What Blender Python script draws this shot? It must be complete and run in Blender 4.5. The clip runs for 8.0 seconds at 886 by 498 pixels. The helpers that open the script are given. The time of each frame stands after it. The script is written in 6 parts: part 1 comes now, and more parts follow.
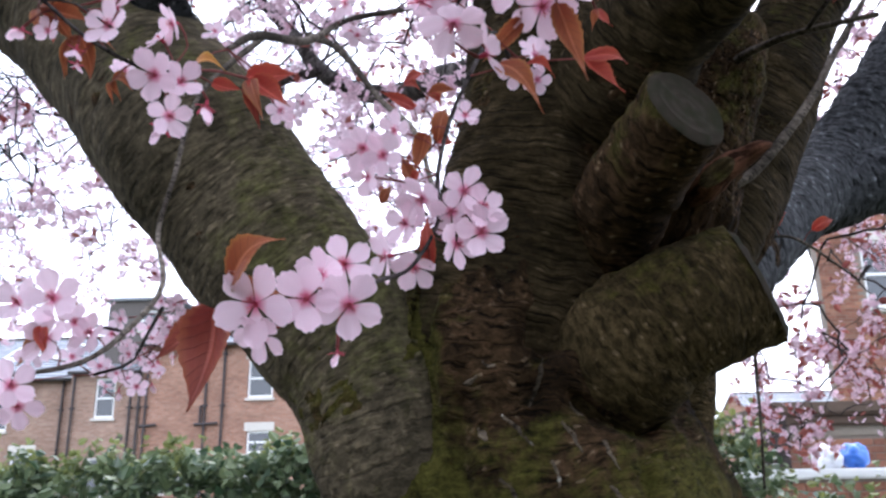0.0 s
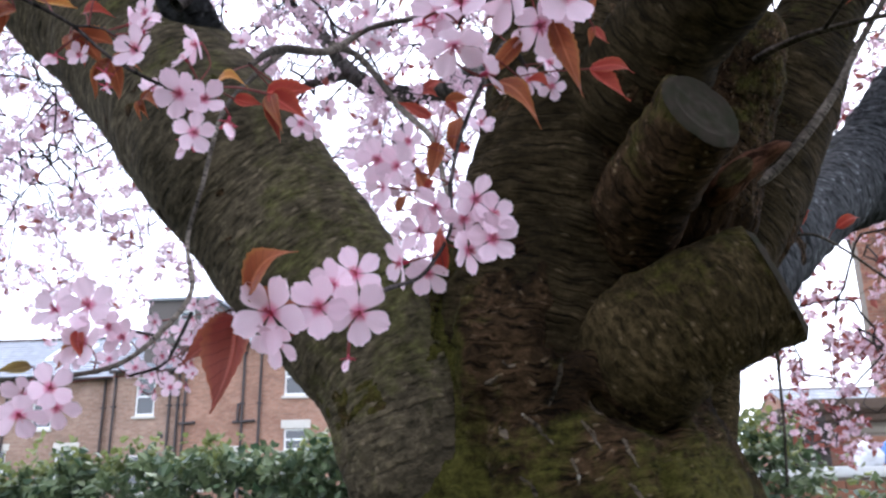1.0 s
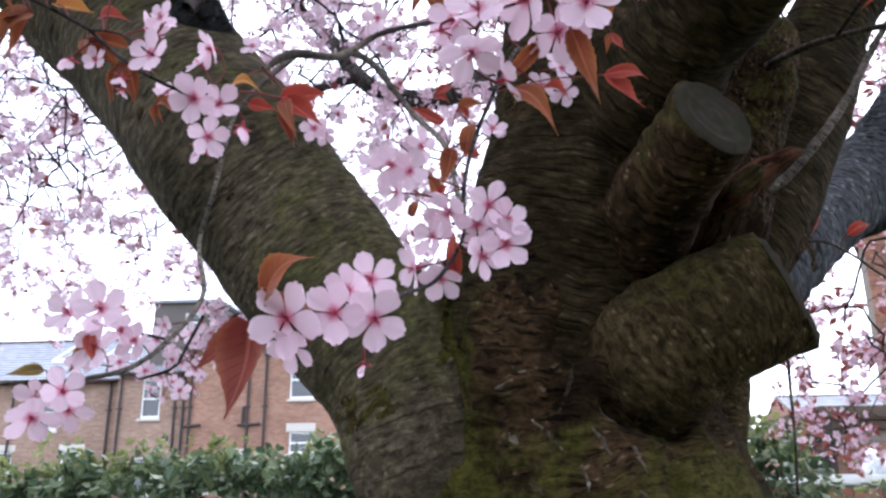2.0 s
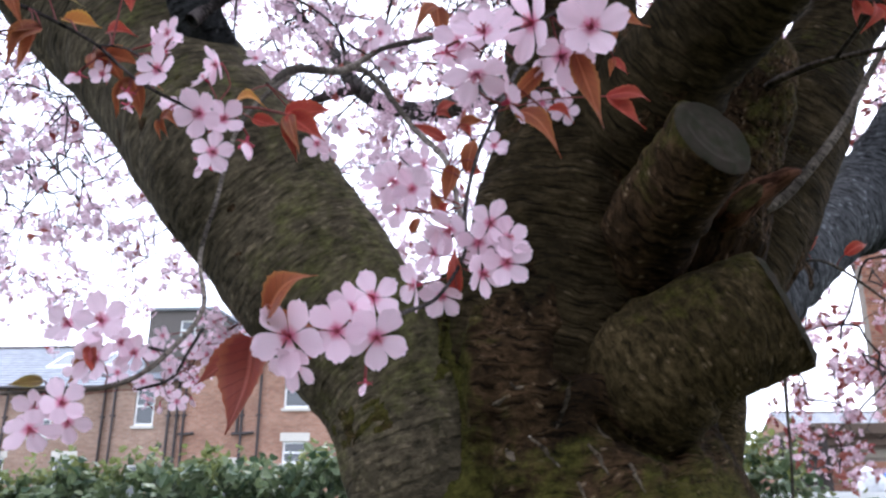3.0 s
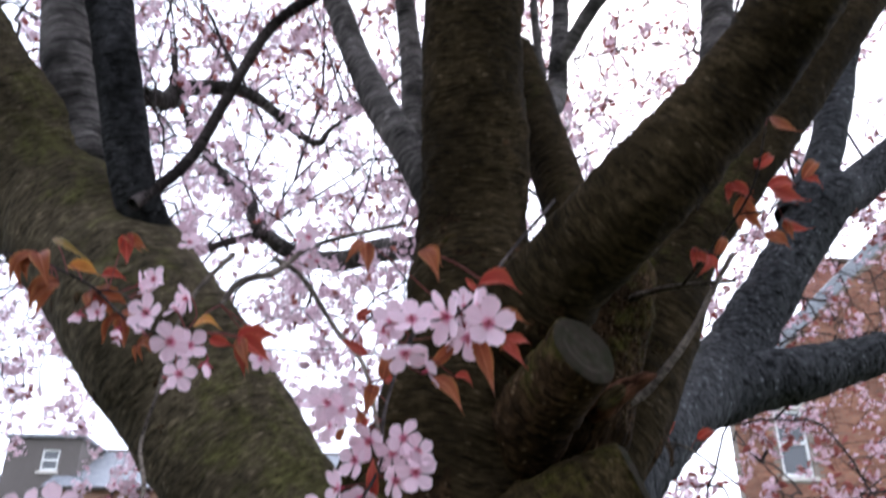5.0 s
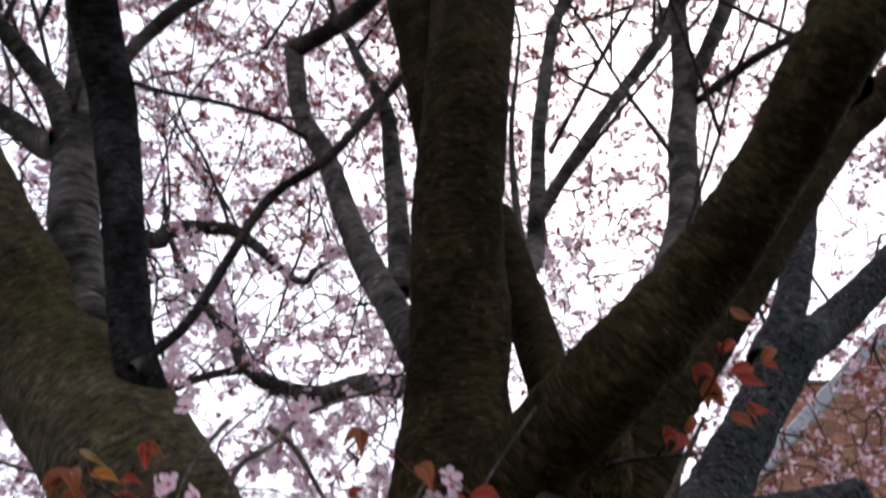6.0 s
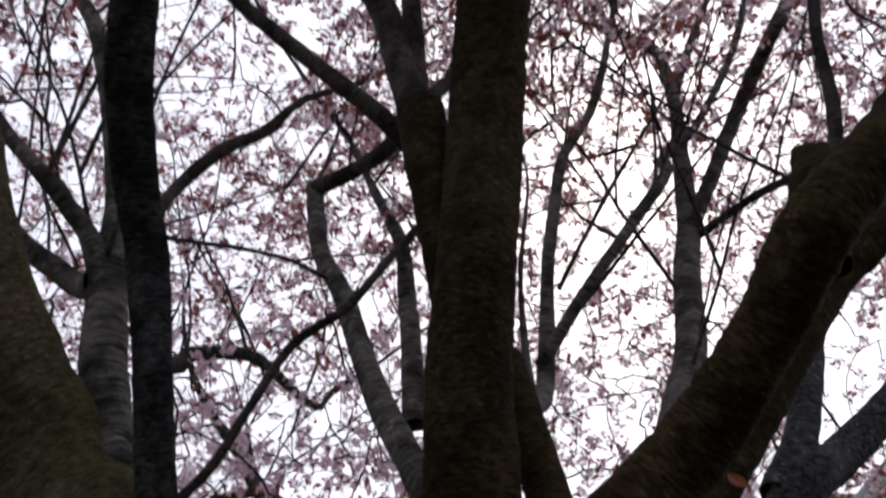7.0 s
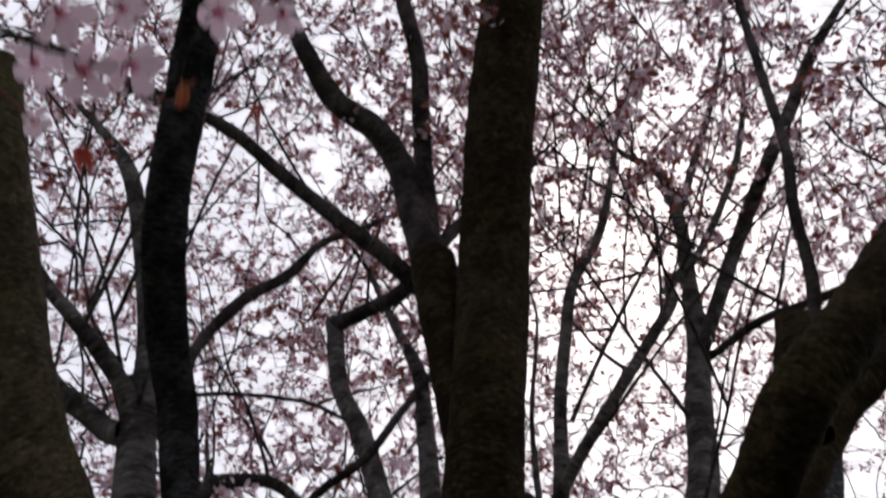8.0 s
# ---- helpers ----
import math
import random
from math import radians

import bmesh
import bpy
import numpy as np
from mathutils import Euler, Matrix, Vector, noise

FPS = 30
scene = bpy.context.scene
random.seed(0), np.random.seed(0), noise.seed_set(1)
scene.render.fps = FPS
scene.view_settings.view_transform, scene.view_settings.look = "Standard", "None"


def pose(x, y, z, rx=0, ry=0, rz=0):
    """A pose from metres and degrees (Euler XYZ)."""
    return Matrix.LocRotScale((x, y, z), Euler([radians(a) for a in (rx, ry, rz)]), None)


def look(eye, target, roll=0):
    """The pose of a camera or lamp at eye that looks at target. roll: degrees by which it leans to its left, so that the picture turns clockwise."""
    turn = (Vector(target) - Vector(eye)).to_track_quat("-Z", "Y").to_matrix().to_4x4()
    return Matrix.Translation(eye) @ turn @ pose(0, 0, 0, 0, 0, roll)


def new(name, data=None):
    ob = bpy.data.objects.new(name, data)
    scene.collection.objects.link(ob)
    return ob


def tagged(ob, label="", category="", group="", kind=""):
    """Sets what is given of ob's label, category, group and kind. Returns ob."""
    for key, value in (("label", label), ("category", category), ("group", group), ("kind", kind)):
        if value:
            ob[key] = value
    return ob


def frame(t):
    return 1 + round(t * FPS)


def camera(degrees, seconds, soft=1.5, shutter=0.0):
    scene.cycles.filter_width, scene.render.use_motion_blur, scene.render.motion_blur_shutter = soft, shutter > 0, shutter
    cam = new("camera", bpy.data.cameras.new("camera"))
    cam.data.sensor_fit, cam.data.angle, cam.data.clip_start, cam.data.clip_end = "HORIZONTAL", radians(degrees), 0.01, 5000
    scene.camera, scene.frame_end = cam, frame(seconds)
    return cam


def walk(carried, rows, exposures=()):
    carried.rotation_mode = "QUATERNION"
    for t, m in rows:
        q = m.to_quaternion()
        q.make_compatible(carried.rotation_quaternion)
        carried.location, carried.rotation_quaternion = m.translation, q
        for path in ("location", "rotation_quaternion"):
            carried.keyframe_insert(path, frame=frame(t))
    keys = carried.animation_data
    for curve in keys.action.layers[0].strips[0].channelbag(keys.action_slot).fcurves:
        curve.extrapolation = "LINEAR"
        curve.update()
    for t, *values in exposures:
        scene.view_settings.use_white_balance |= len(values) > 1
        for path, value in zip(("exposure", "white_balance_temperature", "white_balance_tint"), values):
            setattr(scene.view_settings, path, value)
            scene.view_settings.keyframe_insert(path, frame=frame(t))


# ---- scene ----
cam = camera(58.0, 8.0, soft=2.6, shutter=0.6)
PATH = [
    (0, (0.133, 0.081, 1.7), (0.035, 1.996, 2.267), -0.9),
    (0.5, (0.149, 0.06, 1.698), (-0.009, 1.974, 2.254), -1.1),
    (1, (0.15, 0.059, 1.7), (-0.032, 1.97, 2.262), -0.8),
    (1.5, (0.147, 0.059, 1.701), (-0.044, 1.967, 2.269), -0.6),
    (3, (0.142, 0.054, 1.705), (-0.046, 1.953, 2.303), 0.4),
    (3.5, (0.14, 0.038, 1.709), (-0.021, 1.927, 2.346), 0.6),
    (4, (0.156, -0.001, 1.708), (0.043, 1.867, 2.412), 0.8),
    (4.5, (0.137, -0.057, 1.716), (0.138, 1.783, 2.498), 0.9),
    (4.7, (0.125, -0.086, 1.721), (0.172, 1.735, 2.548), 0.7),
    (5.8, (0.126, -0.207, 1.744), (0.229, 1.451, 2.857), -0.3),
    (6, (0.106, -0.238, 1.76), (0.226, 1.391, 2.914), -0.3),
    (6.5, (0.093, -0.293, 1.766), (0.206, 1.249, 3.035), -0.0),
    (7, (0.098, -0.371, 1.78), (0.175, 1.099, 3.134), 0.6),
    (7.5, (0.094, -0.448, 1.784), (0.148, 0.937, 3.225), 0.4),
    (8, (0.111, -0.558, 1.796), (0.129, 0.748, 3.31), 0.9),
]
walk(cam, [(t, look(eye, target, roll)) for t, eye, target, roll in PATH],
     exposures=[(0, 1.2, 5580, 13), (4.5, 1.12, 5580, 13), (6.0, 0.28, 6050, 15), (6.6, -0.08, 6100, 15), (8, -0.54, 6250, 15)])

from mathutils.bvhtree import BVHTree

# ---- light ----
world = bpy.data.worlds.new("overcast_sky")
scene.world = world
world.use_nodes = True
wn = world.node_tree
wn.nodes.clear()
sky = wn.nodes.new("ShaderNodeTexSky")
sky.sky_type = "NISHITA"
sky.sun_disc = False
sky.sun_elevation = radians(48)
sky.sun_rotation = radians(20)
sky.dust_density = 6.0
veil = wn.nodes.new("ShaderNodeMixRGB")
veil.inputs[0].default_value = 0.8
veil.inputs[2].default_value = (11.0, 11.0, 11.4, 1)
back = wn.nodes.new("ShaderNodeBackground")
back.inputs[1].default_value = 0.14
wout = wn.nodes.new("ShaderNodeOutputWorld")
wn.links.new(sky.outputs[0], veil.inputs[1])
wn.links.new(veil.outputs[0], back.inputs[0])
wn.links.new(back.outputs[0], wout.inputs[0])
sun = new("sun", bpy.data.lights.new("sun", "SUN"))
sun.data.energy = 0.8
sun.data.angle = radians(30)
sun.data.color = (1.0, 0.96, 0.9)
sun.matrix_world = look((4, 9, 14), (0, 0, 0))


# ---- materials ----
def material(name):
    m = bpy.data.materials.new(name)
    m.use_nodes = True
    m.node_tree.nodes.clear()
    return m, m.node_tree.nodes, m.node_tree.links


def node(nodes, kind, **values):
    n = nodes.new(kind)
    for k, v in values.items():
        n.inputs[k.replace("_", " ")].default_value = v
    return n


def ramp(nodes, links, source, stops):
    r = nodes.new("ShaderNodeValToRGB")
    el = r.color_ramp.elements
    while len(el) < len(stops):
        el.new(0.5)
    for e, (p, c) in zip(el, stops):
        e.position, e.color = p, (*c, 1) if len(c) == 3 else c
    links.new(source, r.inputs[0])
    return r.outputs[0]


def mix(nodes, links, fac, a, b, kind="MIX"):
    n = nodes.new("ShaderNodeMixRGB")
    n.blend_type = kind
    for slot, v in ((0, fac), (1, a), (2, b)):
        if isinstance(v, (int, float)):
            n.inputs[slot].default_value = v
        elif isinstance(v, tuple):
            n.inputs[slot].default_value = (*v, 1)
        else:
            links.new(v, n.inputs[slot])
    return n.outputs[0]


def mapped(nodes, links, source, scale):
    mp = nodes.new("ShaderNodeMapping")
    mp.inputs["Scale"].default_value = scale
    links.new(source, mp.inputs[0])
    return mp.outputs[0]


def noise_tex(nodes, links, vector, scale, detail=4.0, rough=0.55):
    n = node(nodes, "ShaderNodeTexNoise", Scale=scale, Detail=detail, Roughness=rough)
    links.new(vector, n.inputs["Vector"])
    return n.outputs[0]


def finish(nodes, links, colour, roughness=0.8, bump=None, strength=0.5, distance=0.004, specular=0.3, metallic=0.0):
    p = nodes.new("ShaderNodeBsdfPrincipled")
    if isinstance(colour, tuple):
        p.inputs["Base Color"].default_value = (*colour, 1)
    else:
        links.new(colour, p.inputs["Base Color"])
    if isinstance(roughness, float):
        p.inputs["Roughness"].default_value = roughness
    else:
        links.new(roughness, p.inputs["Roughness"])
    p.inputs["Specular IOR Level"].default_value = specular
    p.inputs["Metallic"].default_value = metallic
    if bump is not None:
        b = node(nodes, "ShaderNodeBump", Strength=strength, Distance=distance)
        links.new(bump, b.inputs["Height"])
        links.new(b.outputs[0], p.inputs["Normal"])
    o = nodes.new("ShaderNodeOutputMaterial")
    links.new(p.outputs[0], o.inputs[0])
    return p


def bark(name, dark, light, moss, moss_level, flakes=(46, 120), relief=0.006, tan=(0.16, 0.125, 0.085), tan_level=0.80, warp=(0.016, 22.0), blotch=0.9, split=0.85, cover=0.68):
    """Cherry bark: short flaky plates and lenticels lying across the limb, dark cracks, tan flecks, moss in patches and on top."""
    m, n, l = material(name)
    tc = n.new("ShaderNodeTexCoord")
    uv, ob = tc.outputs["UV"], tc.outputs["Object"]

    def bent(amount, scale):
        wob = node(n, "ShaderNodeTexNoise", Scale=scale, Detail=3.0, Roughness=0.6)
        l.new(ob, wob.inputs["Vector"])
        add = n.new("ShaderNodeVectorMath")
        add.operation = "MULTIPLY_ADD"
        l.new(wob.outputs["Color"], add.inputs[0])
        add.inputs[1].default_value = (amount, amount, 0)
        l.new(uv, add.inputs[2])
        return add.outputs[0]

    def cells(scale, feature):
        vor = node(n, "ShaderNodeTexVoronoi", Scale=1.0, Randomness=1.0)
        vor.feature = feature
        l.new(mapped(n, l, v, (*scale, 1)), vor.inputs["Vector"])
        return vor

    v = bent(*warp)
    band = noise_tex(n, l, mapped(n, l, v, (flakes[0] * 0.7, flakes[1] * 1.1, 1)), 1.0, 4.0, 0.6)
    slit = noise_tex(n, l, mapped(n, l, v, (flakes[0] * 0.5, flakes[1] * 1.25, 4)), 1.0, 2.0, 0.5)
    grit = noise_tex(n, l, ob, 230.0, 3.0, 0.6)
    patch = noise_tex(n, l, ob, 9.0, 5.0, 0.62)
    large = noise_tex(n, l, ob, 3.2, 4.0, 0.55)
    plate = cells((flakes[0] * 1.5, flakes[1] * 1.35), "F1")
    mid = tuple(0.5 * p + 0.36 * q for p, q in zip(dark, light))
    c = ramp(n, l, band, [(0.30, dark), (0.5, mid), (0.72, light)])
    c = mix(n, l, 0.35, c, ramp(n, l, plate.outputs["Color"], [(0.1, dark), (0.5, mid), (0.95, light)]))
    c = mix(n, l, ramp(n, l, grit, [(0.35, (0.6, 0.6, 0.6)), (0.55, (0, 0, 0))]), c, mix(n, l, 1.0, c, (0.5, 0.5, 0.5), "MULTIPLY"))
    c = mix(n, l, ramp(n, l, patch, [(0.42, (0, 0, 0)), (0.58, (blotch,) * 3)]), c, mix(n, l, 1.0, c, (0.26, 0.26, 0.25), "MULTIPLY"))
    crack = ramp(n, l, slit, [(0.36, (0.12, 0.12, 0.12)), (0.47, (1, 1, 1))])
    c = mix(n, l, split, c, mix(n, l, 1.0, c, crack, "MULTIPLY"))
    pick = mix(n, l, 0.3, plate.outputs["Color"], band)
    flake = mix(n, l, 1.0, ramp(n, l, pick, [(tan_level - 0.05, (0, 0, 0)), (tan_level, (0.62, 0.62, 0.62))]), ramp(n, l, plate.outputs["Distance"], [(0.26, (1, 1, 1)), (0.46, (0, 0, 0))]), "MULTIPLY")
    c = mix(n, l, mix(n, l, 1.0, flake, ramp(n, l, patch, [(0.44, (1, 1, 1)), (0.6, (0.25, 0.25, 0.25))]), "MULTIPLY"), c, tan)
    up = n.new("ShaderNodeSeparateXYZ")
    geo = n.new("ShaderNodeNewGeometry")
    l.new(geo.outputs["Normal"], up.inputs[0])
    streak = n.new("ShaderNodeAttribute")
    streak.attribute_name = "moss"
    tuft = noise_tex(n, l, ob, 26.0, 6.0, 0.72)
    grown = node(n, "ShaderNodeMath")
    grown.operation = "MULTIPLY_ADD"
    l.new(up.outputs[2], grown.inputs[0])
    grown.inputs[1].default_value = 0.07
    l.new(mix(n, l, 0.45, large, tuft), grown.inputs[2])
    more = node(n, "ShaderNodeMath")
    more.operation = "MULTIPLY_ADD"
    l.new(streak.outputs["Fac"], more.inputs[0])
    more.inputs[1].default_value = 0.14
    l.new(grown.outputs[0], more.inputs[2])
    mask = ramp(n, l, more.outputs[0], [(moss_level, (0, 0, 0)), (moss_level + 0.10, (cover,) * 3)])
    green = ramp(n, l, mix(n, l, 0.5, noise_tex(n, l, ob, 90.0, 4.0, 0.7), band), [(0.36, tuple(0.12 * g for g in moss)), (0.52, moss), (0.64, tuple(1.7 * g for g in moss))])
    c = mix(n, l, mask, c, green)
    height = mix(n, l, 0.5, crack, band)
    height = mix(n, l, 0.2, height, grit)
    height = mix(n, l, 0.35, height, flake)
    height = mix(n, l, mix(n, l, 0.6, (0, 0, 0), mask), height, tuft)
    finish(n, l, c, 0.92, height, 1.0, relief, 0.05)
    return m


# Centre and right limbs: canopy shade is put into this darkened bark colour.
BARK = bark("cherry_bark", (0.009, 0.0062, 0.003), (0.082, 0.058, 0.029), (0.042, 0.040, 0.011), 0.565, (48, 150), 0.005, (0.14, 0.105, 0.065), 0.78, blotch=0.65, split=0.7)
# Left limb: mossy bark, lightened to stand in for sky glare.
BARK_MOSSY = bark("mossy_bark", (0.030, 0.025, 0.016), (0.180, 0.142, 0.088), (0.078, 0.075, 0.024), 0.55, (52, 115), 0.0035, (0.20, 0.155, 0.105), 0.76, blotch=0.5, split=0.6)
BARK_CUT = bark("cut_limb_bark", (0.010, 0.0068, 0.003), (0.122, 0.086, 0.038), (0.058, 0.054, 0.010), 0.525, (66, 165), 0.005, (0.19, 0.135, 0.08), 0.76, blotch=0.6, split=0.5)
# Trunk: shade below the crown and sawn limb is darkened into the bark.
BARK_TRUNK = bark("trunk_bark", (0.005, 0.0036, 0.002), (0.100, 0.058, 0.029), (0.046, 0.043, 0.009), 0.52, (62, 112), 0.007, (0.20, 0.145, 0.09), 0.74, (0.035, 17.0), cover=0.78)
BARK_GREY = bark("grey_bark", (0.016, 0.0163, 0.0175), (0.125, 0.127, 0.132), (0.05, 0.052, 0.022), 0.62, (64, 58), 0.008, (0.24, 0.245, 0.26), 0.74, (0.022, 20.0), blotch=0.35)
# Bark of the farther stems: haze and sky light put into a paler grey.
BARK_HAZED = bark("hazed_pale_bark", (0.052, 0.047, 0.044), (0.27, 0.245, 0.23), (0.10, 0.10, 0.05), 0.62, (30, 80), 0.004, (0.33, 0.30, 0.28), 0.76)
BARK_DARK = bark("dark_bark", (0.010, 0.0096, 0.0098), (0.080, 0.078, 0.082), (0.018, 0.02, 0.008), 0.62, (50, 110), 0.005, (0.08, 0.075, 0.07), 0.78)
BARK_THIN = bark("twig_bark", (0.036, 0.028, 0.027), (0.15, 0.125, 0.12), (0.04, 0.04, 0.02), 0.66, (90, 160), 0.002)
TWIG_TAN = bark("tan_twig_bark", (0.10, 0.083, 0.07), (0.34, 0.28, 0.23), (0.10, 0.09, 0.05), 0.68, (140, 190), 0.0015, (0.3, 0.25, 0.2))
TORN = bark("torn_heartwood", (0.03, 0.012, 0.008), (0.24, 0.11, 0.065), (0.05, 0.04, 0.02), 0.70, (160, 30), 0.004)
LICHEN = bark("pale_lichen", (0.05, 0.039, 0.028), (0.22, 0.172, 0.12), (0.10, 0.11, 0.05), 0.58, (110, 110), 0.003, (0.4, 0.38, 0.32))


def cut_wood():
    m, n, l = material("weathered_cut_wood")
    tc = n.new("ShaderNodeTexCoord")
    rings = node(n, "ShaderNodeTexWave", Scale=22.0, Distortion=2.5, Detail=3.0)
    rings.wave_type = "RINGS"
    rings.rings_direction = "Z"
    l.new(tc.outputs["Object"], rings.inputs["Vector"])
    dirt = noise_tex(n, l, tc.outputs["Object"], 40.0, 5.0)
    c = ramp(n, l, rings.outputs[1], [(0.2, (0.030, 0.024, 0.018)), (0.9, (0.037, 0.030, 0.023))])
    c = mix(n, l, ramp(n, l, dirt, [(0.4, (0, 0, 0)), (0.65, (0.8, 0.8, 0.8))]), c, (0.020, 0.021, 0.012))
    finish(n, l, c, 0.95, dirt, 0.6, 0.004, 0.02)
    return m


CUT = cut_wood()


def thin_leaf(name, base, tip, glow, vein=0.35, rough=0.45, ribs=False):
    """A thin petal or leaf: colour runs from base to tip along the length, light passes through."""
    m, n, l = material(name)
    tc = n.new("ShaderNodeTexCoord")
    sep = n.new("ShaderNodeSeparateXYZ")
    l.new(tc.outputs["UV"], sep.inputs[0])
    c = ramp(n, l, sep.outputs[1], [(0.05, base), (glow, tip), (1.0, tip)])
    streak = noise_tex(n, l, mapped(n, l, tc.outputs["UV"], (22, 2, 1)), 1.0, 3.0)
    c = mix(n, l, ramp(n, l, streak, [(0.4, (0, 0, 0)), (0.75, (vein, vein, vein))]), c, base)
    relief = streak
    if ribs:
        def calc(kind, a, b=None, c3=None):
            k = n.new("ShaderNodeMath")
            k.operation = kind
            for i, x in enumerate((a, b, c3)):
                if isinstance(x, (int, float)):
                    k.inputs[i].default_value = x
                elif x is not None:
                    l.new(x, k.inputs[i])
            return k.outputs[0]
        off = calc("ABSOLUTE", calc("SUBTRACT", sep.outputs[0], 0.5))
        saw = calc("FRACT", calc("MULTIPLY_ADD", off, -3.6, calc("MULTIPLY", sep.outputs[1], 9.0)))
        rib = ramp(n, l, saw, [(0.0, (1, 1, 1)), (0.12, (0, 0, 0)), (0.9, (0.0, 0.0, 0.0)), (1.0, (1, 1, 1))])
        middle = ramp(n, l, off, [(0.02, (1, 1, 1)), (0.06, (0, 0, 0))])
        c = mix(n, l, mix(n, l, 0.45, (0, 0, 0), rib), c, tuple(0.45 * x for x in base))
        c = mix(n, l, mix(n, l, 0.7, (0, 0, 0), middle), c, tuple(min(1, 1.7 * x + 0.03) for x in tip))
        rim = ramp(n, l, off, [(0.34, (0, 0, 0)), (0.5, (0.55, 0.55, 0.55))])
        c = mix(n, l, rim, c, (tip[0] * 1.35, tip[1] * 1.9, tip[2] * 1.2))
        relief = mix(n, l, 0.7, streak, rib)
    info = n.new("ShaderNodeObjectInfo")
    hs = node(n, "ShaderNodeHueSaturation", Saturation=1.0)
    vary = n.new("ShaderNodeMapRange")
    vary.inputs[3].default_value, vary.inputs[4].default_value = 0.88, 1.08
    l.new(info.outputs["Random"], vary.inputs[0])
    l.new(vary.outputs[0], hs.inputs["Value"])
    l.new(c, hs.inputs["Color"])
    p = finish(n, l, hs.outputs[0], rough, relief, 0.6 if ribs else 0.25, 0.001, 0.3)
    tr = n.new("ShaderNodeBsdfTranslucent")
    l.new(hs.outputs[0], tr.inputs[0])
    ms = n.new("ShaderNodeMixShader")
    ms.inputs[0].default_value = 0.45
    l.new(p.outputs[0], ms.inputs[1])
    l.new(tr.outputs[0], ms.inputs[2])
    out = [x for x in n if x.type == "OUTPUT_MATERIAL"][0]
    l.new(ms.outputs[0], out.inputs[0])
    return m


PETAL = thin_leaf("pink_petal", (0.70, 0.22, 0.35), (0.90, 0.685, 0.775), 0.24, 0.07, 0.6)
STAMEN = thin_leaf("crimson_stamen", (0.46, 0.05, 0.10), (0.68, 0.20, 0.24), 0.8, 0.1)
STALK = thin_leaf("brownish_red_stalk", (0.20, 0.045, 0.04), (0.30, 0.085, 0.06), 0.8, 0.1)
LEAF_MATS = [thin_leaf("bronze_red_leaf", (0.17, 0.03, 0.025), (0.26, 0.065, 0.045), 0.5, ribs=True),
             thin_leaf("copper_leaf", (0.24, 0.055, 0.025), (0.33, 0.105, 0.045), 0.5, ribs=True),
             thin_leaf("scarlet_leaf", (0.33, 0.035, 0.025), (0.40, 0.075, 0.05), 0.5, ribs=True),
             thin_leaf("olive_leaf", (0.22, 0.13, 0.05), (0.28, 0.19, 0.06), 0.5, ribs=True),
             thin_leaf("orange_leaf", (0.48, 0.17, 0.04), (0.5, 0.22, 0.05), 0.5, ribs=True)]


def island_leaf(name, a, b, translucent=0.4, rough=0.5):
    m, n, l = material(name)
    geo = n.new("ShaderNodeNewGeometry")
    c = ramp(n, l, geo.outputs["Random Per Island"], [(0.0, a), (0.5, tuple(0.5 * (x + y) for x, y in zip(a, b))), (1.0, b)])
    tc = n.new("ShaderNodeTexCoord")
    spot = noise_tex(n, l, tc.outputs["Object"], 30.0, 3.0)
    c = mix(n, l, ramp(n, l, spot, [(0.45, (0, 0, 0)), (0.8, (0.35, 0.35, 0.35))]), c, tuple(0.6 * x for x in a))
    p = finish(n, l, c, rough, None)
    tr = n.new("ShaderNodeBsdfTranslucent")
    l.new(c, tr.inputs[0])
    ms = n.new("ShaderNodeMixShader")
    ms.inputs[0].default_value = translucent
    l.new(p.outputs[0], ms.inputs[1])
    l.new(tr.outputs[0], ms.inputs[2])
    out = [x for x in n if x.type == "OUTPUT_MATERIAL"][0]
    l.new(ms.outputs[0], out.inputs[0])
    return m


CANOPY_PETAL = island_leaf("canopy_petal", (0.66, 0.45, 0.54), (0.87, 0.69, 0.765), 0.45)
CANOPY_LEAF = island_leaf("canopy_leaf", (0.23, 0.055, 0.05), (0.42, 0.15, 0.115))
HEDGE_LEAF = island_leaf("hedge_leaf", (0.042, 0.075, 0.038), (0.19, 0.23, 0.115), 0.3, 0.32)
SHOOT_LEAF = island_leaf("young_hedge_leaf", (0.12, 0.15, 0.05), (0.25, 0.27, 0.09), 0.4, 0.4)


